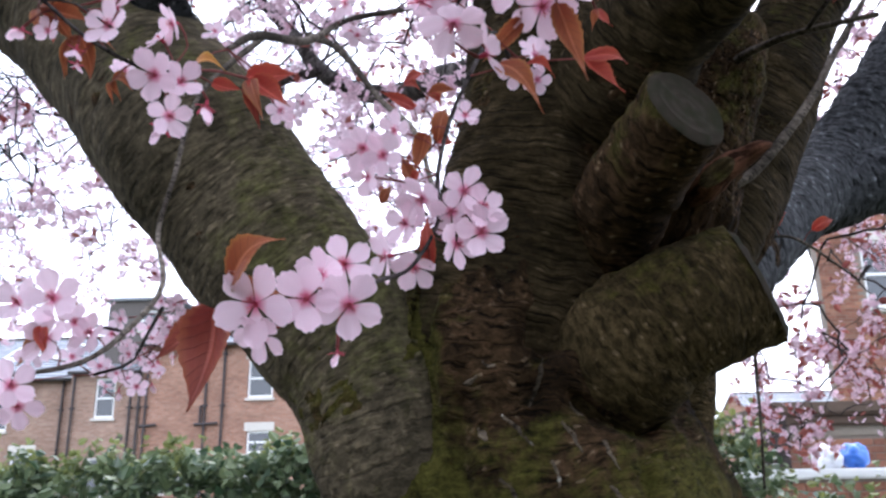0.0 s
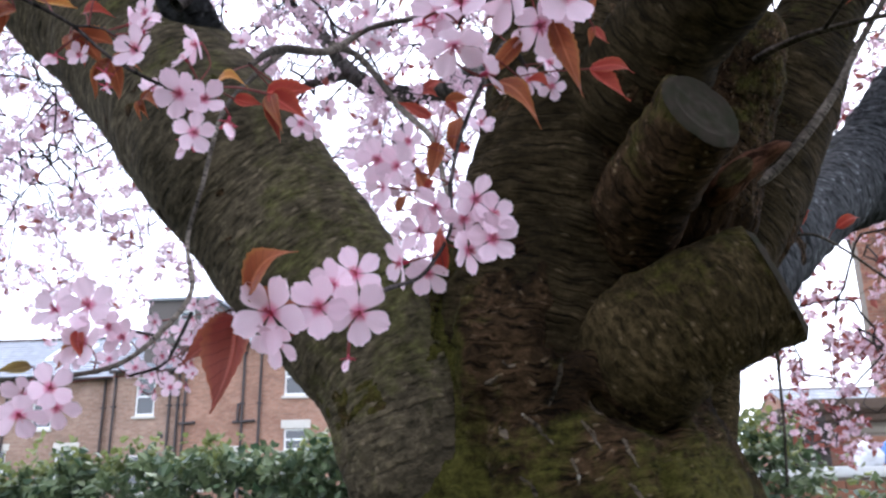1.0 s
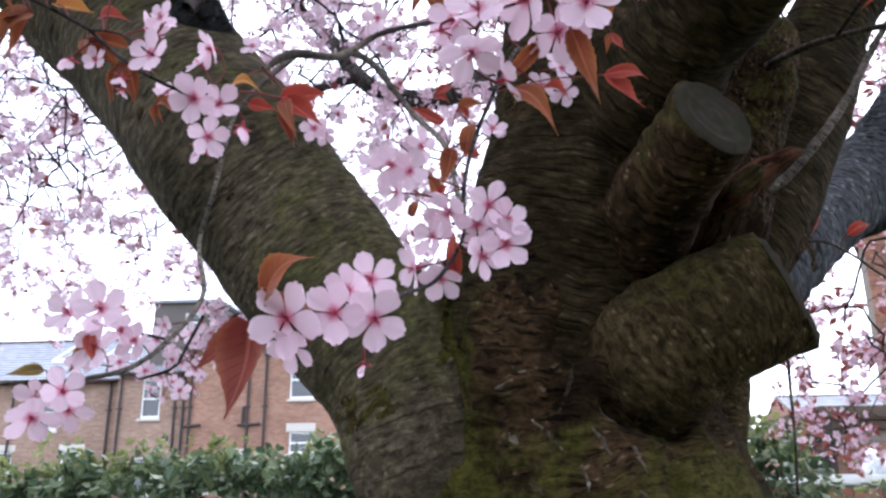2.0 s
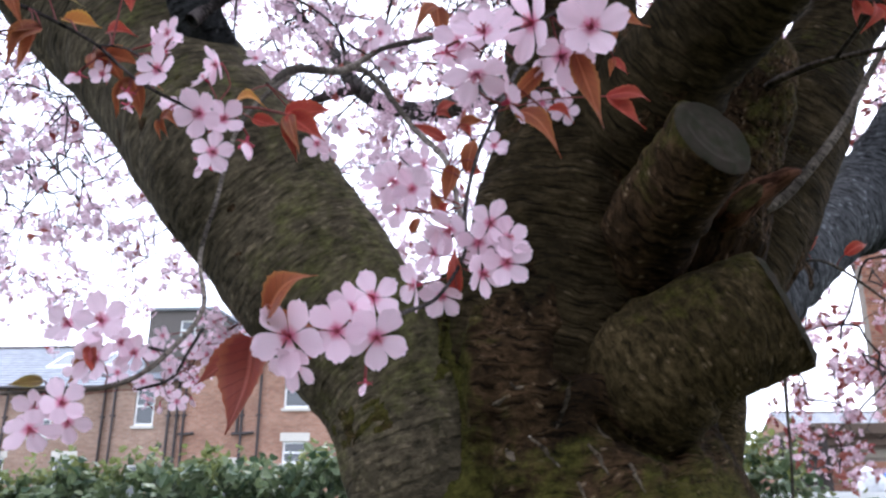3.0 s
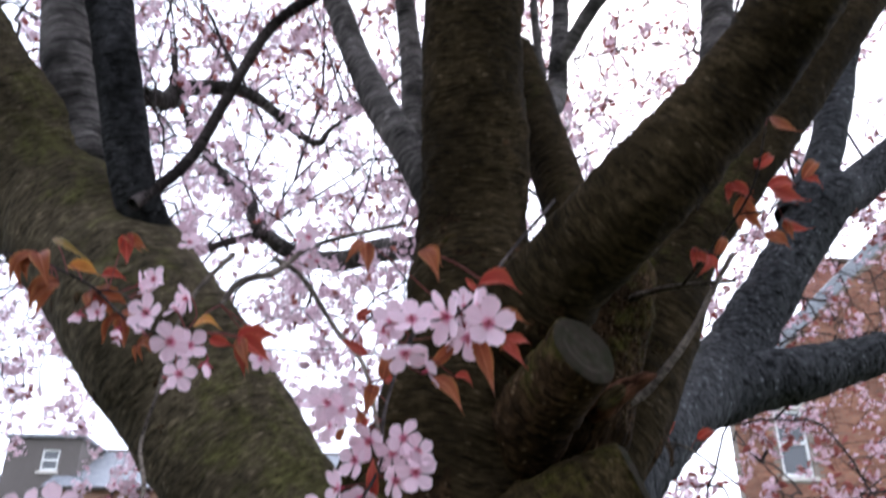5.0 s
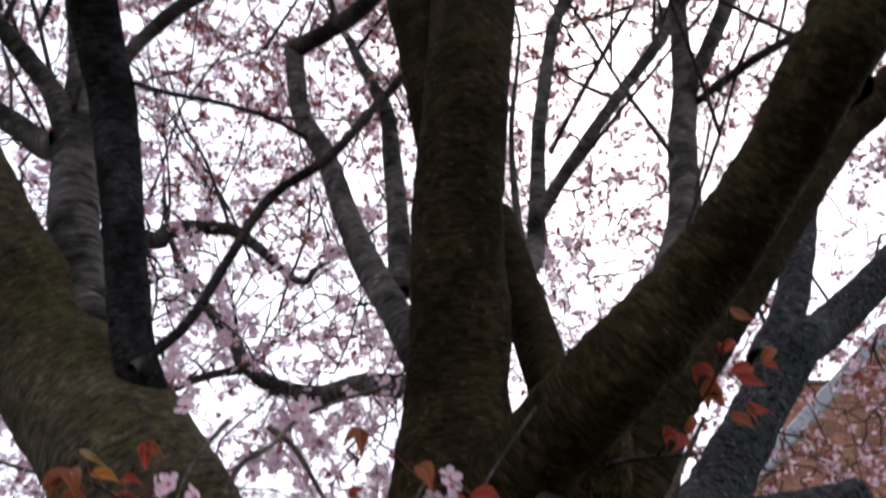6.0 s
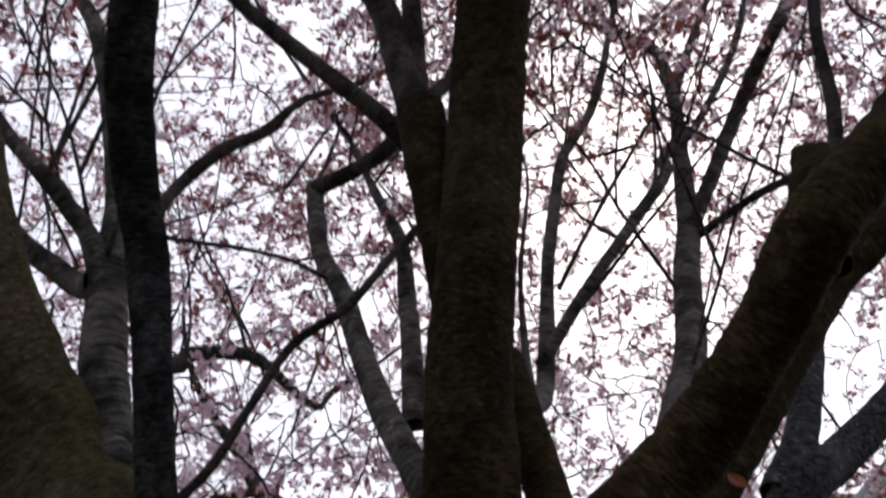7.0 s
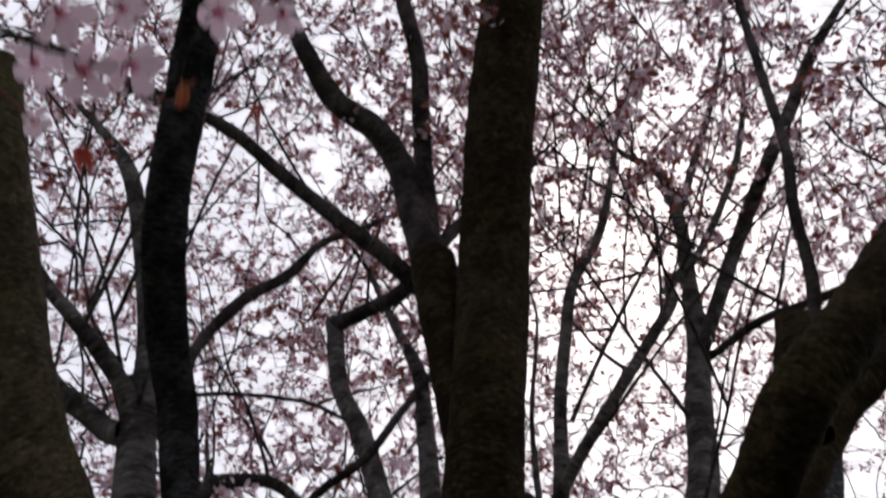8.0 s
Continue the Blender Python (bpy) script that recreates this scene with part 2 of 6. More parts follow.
def brick(name, a, b, mortar):
    m, n, l = material(name)
    tc = n.new("ShaderNodeTexCoord")
    swap = n.new("ShaderNodeSeparateXYZ")
    l.new(tc.outputs["Object"], swap.inputs[0])
    add = n.new("ShaderNodeMath")
    l.new(swap.outputs[0], add.inputs[0])
    l.new(swap.outputs[1], add.inputs[1])
    com = n.new("ShaderNodeCombineXYZ")
    l.new(add.outputs[0], com.inputs[0])
    l.new(swap.outputs[2], com.inputs[1])
    bt = node(n, "ShaderNodeTexBrick", Scale=1.0, Mortar_Size=0.006, Brick_Width=0.225, Row_Height=0.075, Bias=0.0)
    bt.inputs["Color1"].default_value = (*a, 1)
    bt.inputs["Color2"].default_value = (*b, 1)
    bt.inputs["Mortar"].default_value = (*mortar, 1)
    l.new(com.outputs[0], bt.inputs["Vector"])
    grime = noise_tex(n, l, tc.outputs["Object"], 0.9, 6.0, 0.6)
    patch = noise_tex(n, l, mapped(n, l, tc.outputs["Object"], (5, 5, 14)), 1.0, 4.0)
    c = mix(n, l, ramp(n, l, grime, [(0.38, (0, 0, 0)), (0.68, (0.5, 0.5, 0.5))]), bt.outputs[0], tuple(0.5 * x for x in a))
    c = mix(n, l, ramp(n, l, patch, [(0.5, (0, 0, 0)), (0.75, (0.4, 0.4, 0.4))]), c, tuple(min(1, 1.5 * x) for x in b))
    finish(n, l, c, 0.85, bt.outputs[1], 0.5, -0.006)
    return m


BRICK = brick("weathered_red_brick", (0.27, 0.135, 0.09), (0.38, 0.21, 0.145), (0.33, 0.28, 0.23))
BRICK_PALE = brick("pale_brown_brick", (0.26, 0.155, 0.11), (0.36, 0.235, 0.175), (0.32, 0.28, 0.235))
BRICK_DARK = brick("dark_red_brick", (0.20, 0.075, 0.05), (0.30, 0.12, 0.075), (0.22, 0.18, 0.15))


def brick_piece(name, island):
    """Fired clay, each brick its own shade."""
    m, n, l = material(name)
    if island:
        shade = n.new("ShaderNodeNewGeometry").outputs["Random Per Island"]
    else:
        shade = n.new("ShaderNodeObjectInfo").outputs["Random"]
    tc = n.new("ShaderNodeTexCoord")
    geo = n.new("ShaderNodeNewGeometry")
    grit = noise_tex(n, l, geo.outputs["Position"], 60.0, 4.0, 0.65)
    soot = noise_tex(n, l, geo.outputs["Position"], 1.1, 5.0, 0.6)
    c = ramp(n, l, shade, [(0.0, (0.15, 0.062, 0.042)), (0.3, (0.23, 0.098, 0.064)), (0.6, (0.29, 0.125, 0.080)), (0.85, (0.33, 0.165, 0.105)), (1.0, (0.20, 0.105, 0.080))])
    c = mix(n, l, ramp(n, l, grit, [(0.4, (0, 0, 0)), (0.7, (0.5, 0.5, 0.5))]), c, (0.36, 0.22, 0.15))
    c = mix(n, l, ramp(n, l, soot, [(0.42, (0, 0, 0)), (0.68, (0.6, 0.6, 0.6))]), c, (0.10, 0.058, 0.045))
    finish(n, l, c, 0.88, grit, 0.5, 0.003, 0.15)
    return m


BRICK_PIECE, BRICK_REST = brick_piece("clay_brick", False), brick_piece("clay_bricks", True)


def plain(name, colour, rough=0.6, grain=30.0, amount=0.25, specular=0.3, metallic=0.0):
    m, n, l = material(name)
    tc = n.new("ShaderNodeTexCoord")
    t1 = noise_tex(n, l, tc.outputs["Object"], grain, 5.0, 0.6)
    t2 = noise_tex(n, l, tc.outputs["Object"], grain * 0.08, 4.0, 0.55)
    c = mix(n, l, ramp(n, l, t1, [(0.35, (0, 0, 0)), (0.75, (amount,) * 3)]), colour, tuple(0.55 * x for x in colour))
    c = mix(n, l, ramp(n, l, t2, [(0.4, (0, 0, 0)), (0.7, (amount,) * 3)]), c, tuple(0.7 * x for x in colour))
    finish(n, l, c, rough, t1, 0.3, 0.002, specular, metallic)
    return m


WHITE_PAINT = plain("white_painted_wood", (0.78, 0.78, 0.76), 0.5, 20, 0.15)
STONE = plain("weathered_stone", (0.115, 0.082, 0.060), 0.85, 18, 0.4)
LINTEL = plain("painted_stone_lintel", (0.62, 0.58, 0.52), 0.8, 14, 0.25)
LINTEL_DIM = plain("weathered_pale_stone", (0.30, 0.26, 0.21), 0.85, 16, 0.35)
MORTAR = plain("lime_mortar", (0.24, 0.20, 0.165), 0.95, 25, 0.35)
CREAM = plain("cream_paint", (0.66, 0.55, 0.36), 0.6, 20, 0.2)
PIPE = plain("dark_cast_iron", (0.06, 0.05, 0.05), 0.6, 30, 0.3)
GREY_LEAD = plain("grey_lead", (0.25, 0.26, 0.28), 0.6, 12, 0.3)
WHITE_BAG = plain("white_plastic_bag", (0.75, 0.76, 0.78), 0.35, 12, 0.1, 0.5)
BLUE_BAG = plain("blue_plastic_bag", (0.06, 0.18, 0.62), 0.35, 12, 0.1, 0.5)
SLATE_HUNG = plain("brownish_slate_hanging", (0.125, 0.108, 0.098), 0.7, 14, 0.35)
DARK_TIMBER = plain("dark_stained_timber", (0.05, 0.04, 0.035), 0.7, 20, 0.3)


def slate():
    m, n, l = material("grey_slate")
    tc = n.new("ShaderNodeTexCoord")
    geo = n.new("ShaderNodeObjectInfo")
    t = noise_tex(n, l, tc.outputs["Object"], 3.0, 5.0)
    c = ramp(n, l, t, [(0.3, (0.16, 0.17, 0.19)), (0.7, (0.27, 0.28, 0.31))])
    finish(n, l, c, 0.5, t, 0.3, 0.01, 0.5)
    return m


SLATE = slate()


def window_glass():
    m, n, l = material("window_glass")
    tc = n.new("ShaderNodeTexCoord")
    t = noise_tex(n, l, tc.outputs["Object"], 2.5, 2.0)
    finish(n, l, (0.03, 0.035, 0.04), 0.05, t, 0.05, 0.01, 0.9)
    return m


GLASS = window_glass()


def grass():
    m, n, l = material("grass_ground")
    tc = n.new("ShaderNodeTexCoord")
    t1 = noise_tex(n, l, tc.outputs["Object"], 35.0, 6.0, 0.7)
    t2 = noise_tex(n, l, tc.outputs["Object"], 0.7, 5.0)
    c = ramp(n, l, t1, [(0.3, (0.025, 0.035, 0.012)), (0.7, (0.075, 0.10, 0.03))])
    c = mix(n, l, ramp(n, l, t2, [(0.45, (0, 0, 0)), (0.7, (0.7, 0.7, 0.7))]), c, (0.07, 0.055, 0.035))
    finish(n, l, c, 0.9, t1, 0.8, 0.03)
    return m


GRASS = grass()


# ---- builders ----
def mesh_from(name, verts, faces, uvs=None, smooth=True):
    me = bpy.data.meshes.new(name)
    me.from_pydata([tuple(v) for v in verts], [], faces)
    if uvs is not None:
        layer = me.uv_layers.new(name="UVMap")
        loops = np.zeros(len(me.loops), dtype=np.int64)
        me.loops.foreach_get("vertex_index", loops)
        if callable(uvs):
            layer.data.foreach_set("uv", np.asarray(uvs(loops), dtype=np.float32).ravel())
        else:
            layer.data.foreach_set("uv", np.asarray(uvs, dtype=np.float32)[loops].ravel())
    if smooth:
        me.polygons.foreach_set("use_smooth", [True] * len(me.polygons))
    me.update()
    return me


def placed(ob):
    """The world matrix of an object, worked out through its parents."""
    if ob.parent is None:
        return ob.matrix_basis.copy()
    return placed(ob.parent) @ ob.matrix_parent_inverse @ ob.matrix_basis


def part(name, shape, mat, parent, label="", matrix=None, kind=""):
    """Link a bmesh or a mesh as one object under a thing or a part (world coordinates unless matrix is given)."""
    if isinstance(shape, bmesh.types.BMesh):
        me = bpy.data.meshes.new(name)
        shape.to_mesh(me)
        shape.free()
    else:
        me = shape
    if mat is not None and not me.materials:
        me.materials.append(mat)
    ob = new(name, me)
    if matrix is not None:
        ob.matrix_basis = matrix
    if parent is not None:
        ob.parent = parent
        if matrix is None:
            ob.matrix_parent_inverse = placed(parent).inverted()
    return tagged(ob, label=label, kind=kind)


def empty(name, place, label, category, group="", kind=""):
    e = new(name)
    e.matrix_basis = Matrix.Translation(place)
    return tagged(e, label, category, group, kind)


def box(bm, x0, x1, y0, y1, z0, z1, bevel=0.0):
    vs = [bm.verts.new((x, y, z)) for x in (x0, x1) for y in (y0, y1) for z in (z0, z1)]
    fs = [(0, 1, 3, 2), (4, 6, 7, 5), (0, 4, 5, 1), (2, 3, 7, 6), (0, 2, 6, 4), (1, 5, 7, 3)]
    faces = [bm.faces.new([vs[i] for i in f]) for f in fs]
    if bevel:
        es = list({e for f in faces for e in f.edges})
        bmesh.ops.bevel(bm, geom=es, offset=bevel, segments=2, affect="EDGES")
    return bm


def boxed(*a, **k):
    bm = bmesh.new()
    return box(bm, *a, **k)


def spline(points, step):
    """Catmull-Rom through (x, y, z, r) at about even steps."""
    P = np.array(points, dtype=float)
    P = np.vstack([2 * P[0] - P[1], P, 2 * P[-1] - P[-2]])
    out = []
    for i in range(1, len(P) - 2):
        a, b, c, d = P[i - 1], P[i], P[i + 1], P[i + 2]
        n = max(2, int(np.linalg.norm(c[:3] - b[:3]) / step))
        for k in range(n):
            t = k / n
            q = 0.5 * (2 * b + (c - a) * t + (2 * a - 5 * b + 4 * c - d) * t * t + (3 * b - a - 3 * c + d) * t ** 3)
            q[3] = b[3] + (c[3] - b[3]) * (t * t * (3 - 2 * t))
            out.append(q)
    out.append(P[-2])
    return np.array(out)


def tube(name, points, sides=12, step=0.03, lump=0.06, ridge=0.0, seed=0, cap=True, flat_end=None):
    """A limb swept along points of (x, y, z, radius), lumpy and ringed with fine ridges."""
    S = spline(points, step)
    C, R = S[:, :3], S[:, 3]
    T = np.gradient(C, axis=0)
    T /= np.linalg.norm(T, axis=1)[:, None]
    axis = T[-1].copy()
    N = np.cross(T[0], (0.3, 1.0, 0.1))
    N /= np.linalg.norm(N)
    length = 0.0
    mean = 2 * math.pi * R.mean()
    verts, uvs, faces = [], [], []
    cols = sides + 1
    for i in range(len(C)):
        if i:
            length += np.linalg.norm(C[i] - C[i - 1])
        N = N - T[i] * N.dot(T[i])
        N /= np.linalg.norm(N)
        B = np.cross(T[i], N)
        for j in range(cols):
            a = 2 * math.pi * (j % sides) / sides
            way = N * math.cos(a) + B * math.sin(a)
            p = C[i] + way * R[i]
            r = R[i]
            if lump:
                r *= 1 + lump * noise.noise(Vector(p * (0.9 / max(R[i], 0.02))) + Vector((seed, 0, 0))) + 0.5 * lump * noise.noise(Vector(p * (2.7 / max(R[i], 0.02))))
            if ridge:
                q = Vector((math.cos(a) * r * 16 + seed, math.sin(a) * r * 16, length * 58 + 2.5 * noise.noise(Vector(p * 9))))
                r += ridge * (noise.noise(q) + 0.6 * noise.noise(q * 2.3) + 0.8 * noise.noise(Vector(p * 38)))
            p = C[i] + way * r
            if flat_end is not None:
                over = (p - C[-1]).dot(flat_end)
                if over > 0 or i == len(C) - 1:
                    p = p - axis * (over / axis.dot(flat_end))
            verts.append(p)
            uvs.append((j / sides * mean, length))
    for i in range(len(C) - 1):
        for j in range(sides):
            a = i * cols + j
            faces.append((a, a + 1, a + cols + 1, a + cols))
    if cap:
        base = len(verts)
        last = (len(C) - 1) * cols
        verts.append(C[-1] + T[-1] * (R[-1] * 0.35 if flat_end is None else 0.0))
        uvs.append((mean * 0.5, length + R[-1]))
        for j in range(sides):
            faces.append((last + j, last + j + 1, base))
    return mesh_from(name, verts, faces, uvs)


# ---- the tree's plan: limbs and twigs as (x, y, z, radius), blossoms as (x, y, z, width), leaves as stalk end, tip, width, tone ----
BOUGHS = {
    "left": [
        (0.085, 1.180, 1.540, 0.1050), (0.031, 1.130, 1.699, 0.1064), (-0.021, 1.142, 1.838, 0.1091), (-0.095, 1.153, 1.935, 0.1140), (-0.208, 1.170, 2.079, 0.1243), (-0.308, 1.171, 2.207, 0.1357), (-0.457, 1.248, 2.393, 0.1365), (-0.652, 1.271, 2.593, 0.1332), (-0.884, 1.057, 2.910, 0.1327), (-1.048, 0.862, 3.300, 0.1320), (-1.175, 0.515, 3.754, 0.1289)],
    "centre": [
        (0.156, 1.161, 1.863, 0.1371), (0.196, 1.133, 2.026, 0.1263), (0.228, 1.107, 2.218, 0.1157), (0.229, 1.097, 2.390, 0.0953), (0.233, 1.050, 2.533, 0.0932), (0.224, 0.994, 2.688, 0.0896), (0.242, 0.902, 2.984, 0.0876), (0.267, 0.871, 3.374, 0.0953), (0.287, 0.681, 3.771, 0.0975), (0.328, 0.451, 4.182, 0.0956), (0.334, 0.266, 4.369, 0.0929)],
    "right": [
        (0.292, 1.068, 2.172, 0.0919), (0.368, 0.927, 2.244, 0.0715), (0.444, 0.824, 2.300, 0.0690), (0.568, 0.733, 2.424, 0.0601), (0.656, 0.599, 2.534, 0.0532), (0.714, 0.477, 2.635, 0.0577), (0.839, 0.419, 2.768, 0.0526), (0.999, 0.388, 2.948, 0.0584)],
    "right_stub": [
        (0.721, 0.515, 2.607, 0.0513), (0.764, 0.502, 2.740, 0.0474), (0.783, 0.499, 2.838, 0.0360)],
    "L2": [
        (-0.306, 1.232, 2.254, 0.0300), (-0.341, 1.187, 2.374, 0.0449), (-0.373, 1.099, 2.481, 0.0388), (-0.422, 1.040, 2.700, 0.0396), (-0.496, 0.999, 2.981, 0.0478), (-0.539, 0.871, 3.138, 0.0508), (-0.538, 0.643, 3.297, 0.0513), (-0.508, 0.427, 3.568, 0.0523), (-0.476, 0.264, 3.709, 0.0539), (-0.469, 0.092, 3.807, 0.0541)],
    "L3": [
        (-0.494, 1.248, 2.506, 0.0552), (-0.610, 1.281, 2.801, 0.0575), (-0.678, 1.317, 3.016, 0.0554), (-0.721, 1.343, 3.167, 0.0527), (-0.794, 1.335, 3.530, 0.0348), (-0.985, 1.324, 4.082, 0.0328), (-1.140, 1.322, 4.435, 0.0316), (-1.349, 1.321, 4.720, 0.0183)],
    "L3a": [
        (-0.739, 1.325, 3.158, 0.0427), (-0.801, 1.373, 3.181, 0.0347), (-0.927, 1.387, 3.273, 0.0326), (-1.048, 1.375, 3.361, 0.0302)],
    "L3b": [
        (-0.740, 1.323, 3.166, 0.0295), (-0.780, 1.284, 3.273, 0.0273), (-0.939, 1.205, 3.437, 0.0238), (-1.106, 1.173, 3.602, 0.0214)],
    "S1": [
        (0.169, 1.117, 2.449, 0.0370), (0.120, 1.154, 2.571, 0.0334), (0.054, 1.223, 2.733, 0.0332), (-0.019, 1.341, 2.976, 0.0316), (-0.097, 1.435, 3.248, 0.0305), (-0.196, 1.530, 3.508, 0.0292), (-0.255, 1.579, 3.845, 0.0323)],
    "S2": [
        (0.132, 1.900, 3.099, 0.0430), (0.121, 1.903, 3.265, 0.0403), (0.106, 1.949, 3.496, 0.0369), (0.081, 1.950, 3.724, 0.0349), (0.055, 1.910, 3.898, 0.0293), (-0.038, 1.896, 4.104, 0.0206), (-0.118, 1.893, 4.293, 0.0151)],
    "J": [
        (0.191, 1.014, 2.826, 0.0376), (0.162, 0.973, 3.079, 0.0524), (0.127, 0.951, 3.295, 0.0613), (0.102, 0.939, 3.484, 0.0626)],
    "Ja": [
        (0.08, 1.03, 3.451, 0.0308), (-0.023, 1.0, 3.548, 0.0273), (-0.185, 0.97, 3.689, 0.0258), (-0.38, 0.93, 3.859, 0.0233), (-0.554, 0.9, 4.033, 0.0224), (-0.729, 0.88, 4.152, 0.0211), (-0.954, 0.86, 4.277, 0.0178)],
    "Jb": [
        (0.096, 0.960, 3.466, 0.0431), (0.041, 0.979, 3.731, 0.0450), (-0.017, 0.991, 4.017, 0.0467), (-0.109, 0.930, 4.142, 0.0440), (-0.255, 0.901, 4.272, 0.0420), (-0.365, 0.833, 4.442, 0.0360), (-0.450, 0.795, 4.638, 0.0300), (-0.527, 0.680, 4.783, 0.0260)],
    "Jc": [
        (0.108, 0.961, 3.466, 0.0348), (0.083, 0.990, 3.757, 0.0326), (0.053, 0.906, 4.090, 0.0310), (0.033, 0.774, 4.338, 0.0300), (-0.019, 0.695, 4.553, 0.0290), (-0.075, 0.624, 4.785, 0.0270)],
    "Jd": [
        (0.110, 0.964, 3.504, 0.0224), (0.138, 1.061, 3.713, 0.0230), (0.212, 1.117, 3.901, 0.0214)],
    "Je": [
        (0.091, 0.951, 3.496, 0.0264), (0.015, 1.177, 3.605, 0.0266), (-0.098, 1.389, 3.736, 0.0270), (-0.259, 1.579, 3.825, 0.0290)],
    "H": [
        (0.338, 2.424, 3.102, 0.0476), (0.186, 2.801, 3.212, 0.0510), (-0.015, 3.175, 3.388, 0.0547), (-0.236, 3.407, 3.438, 0.0499), (-0.468, 3.500, 3.521, 0.0440), (-0.625, 3.447, 3.614, 0.0422), (-0.699, 3.432, 3.734, 0.0366), (-0.820, 3.433, 3.878, 0.0305), (-0.953, 3.430, 4.041, 0.0237)],
    "Hb": [
        (-0.61, 3.4, 3.568, 0.0252), (-0.808, 3.4, 3.513, 0.0194), (-1.006, 3.4, 3.417, 0.015)],
    "arch": [
        (-0.925, 2.405, 3.639, 0.0387), (-0.857, 2.502, 3.689, 0.0360), (-0.839, 2.499, 3.743, 0.0353), (-0.654, 2.526, 3.783, 0.0309), (-0.526, 2.530, 3.744, 0.0260), (-0.290, 2.592, 3.573, 0.0161), (-0.211, 2.519, 3.590, 0.0104)],
    "diag": [
        (-0.354, 1.087, 2.410, 0.0116), (-0.291, 1.145, 2.541, 0.0110), (-0.226, 1.111, 2.673, 0.0103), (-0.152, 1.068, 2.802, 0.0109), (-0.043, 1.045, 2.892, 0.0113), (0.042, 1.066, 3.059, 0.0108), (0.156, 1.068, 3.244, 0.0108)],
    "L2up": [
        (-0.515, 1.006, 3.042, 0.0140), (-0.552, 1.144, 3.331, 0.0170), (-0.471, 1.181, 3.556, 0.0214), (-0.373, 1.237, 3.723, 0.0193), (-0.281, 1.270, 3.935, 0.0132), (-0.087, 1.314, 4.122, 0.0100)],
    "thinA": [
        (-0.454, 0.97, 3.01, 0.0059), (-0.426, 1.1, 3.119, 0.0065), (-0.323, 1.2, 3.191, 0.0063), (-0.23, 1.3, 3.247, 0.0067), (-0.137, 1.36, 3.239, 0.0061)],
    "V": [
        (0.424, 1.060, 2.321, 0.0400), (0.405, 1.100, 2.416, 0.0460), (0.393, 1.130, 2.509, 0.0465), (0.379, 1.160, 2.610, 0.0460), (0.364, 1.190, 2.735, 0.0420), (0.342, 1.230, 2.905, 0.0370)],
    "M": [
        (0.369, 1.243, 2.697, 0.0280), (0.424, 1.380, 2.857, 0.0269), (0.482, 1.509, 2.988, 0.0278), (0.524, 1.601, 3.253, 0.0256), (0.557, 1.622, 3.567, 0.0228), (0.607, 1.622, 3.865, 0.0231), (0.675, 1.664, 4.181, 0.0227), (0.814, 1.661, 4.472, 0.0214), (0.922, 1.659, 4.847, 0.0170), (1.068, 1.659, 5.513, 0.0113)],
    "Md": [
        (0.486, 1.542, 3.101, 0.0199), (0.602, 1.430, 3.269, 0.0192), (0.733, 1.359, 3.452, 0.0183), (0.954, 1.422, 3.832, 0.0218), (0.996, 1.503, 4.002, 0.0204), (1.202, 1.556, 4.294, 0.0170), (1.515, 1.552, 4.934, 0.0168), (1.754, 1.548, 5.676, 0.0128)],
    "Me": [
        (0.39, 1.2, 2.788, 0.0107), (0.382, 1.2, 2.933, 0.0092), (0.384, 1.2, 3.15, 0.007), (0.412, 1.2, 3.378, 0.006)],
    "Mf": [
        (0.568, 1.55, 3.402, 0.0086), (0.635, 1.55, 3.549, 0.008), (0.766, 1.55, 3.82, 0.0085), (0.927, 1.55, 4.13, 0.0081), (1.111, 1.55, 4.487, 0.0066)],
    "N": [
        (0.629, 1.187, 2.509, 0.0457), (0.826, 1.415, 2.907, 0.0515), (0.959, 1.576, 3.211, 0.0487), (1.100, 1.768, 3.701, 0.0489), (1.210, 1.876, 4.061, 0.0469), (1.263, 1.892, 4.471, 0.0371), (1.305, 1.882, 4.851, 0.0328), (1.283, 1.866, 5.255, 0.0284), (1.119, 1.872, 5.446, 0.0163)],
    "Nf": [
        (1.195, 1.837, 3.984, 0.0322), (1.363, 1.784, 4.334, 0.0322), (1.522, 1.716, 4.666, 0.0343), (1.414, 1.242, 4.429, 0.0285), (1.530, 1.134, 4.628, 0.0280), (1.618, 1.002, 4.801, 0.0260), (1.664, 0.879, 4.855, 0.0210), (1.773, 0.737, 4.980, 0.0140)],
    "Nl": [
        (1.210, 1.862, 3.956, 0.0171), (1.316, 1.543, 3.870, 0.0165), (1.296, 1.195, 3.615, 0.0141), (1.300, 0.978, 3.468, 0.0127)],
    "Nu": [
        (1.346, 1.9, 5.005, 0.0243), (1.524, 1.9, 5.467, 0.0218), (1.769, 1.9, 6.086, 0.0189), (2.099, 1.9, 7.027, 0.0158)],
    "shoot": [
        (0.786, 0.480, 2.763, 0.0130), (0.818, 0.449, 2.896, 0.0128), (0.828, 0.411, 3.074, 0.0116), (0.870, 0.397, 3.275, 0.0114), (0.929, 0.409, 3.665, 0.0118), (1.007, 0.409, 4.203, 0.0124)],
    "K": [
        (1.401, 2.158, 3.022, 0.0727), (1.557, 2.180, 3.272, 0.0601), (1.691, 2.235, 3.557, 0.0612), (1.838, 2.296, 3.860, 0.0453), (1.951, 2.298, 4.085, 0.0223), (2.058, 2.298, 4.364, 0.0117)],
    "R3": [
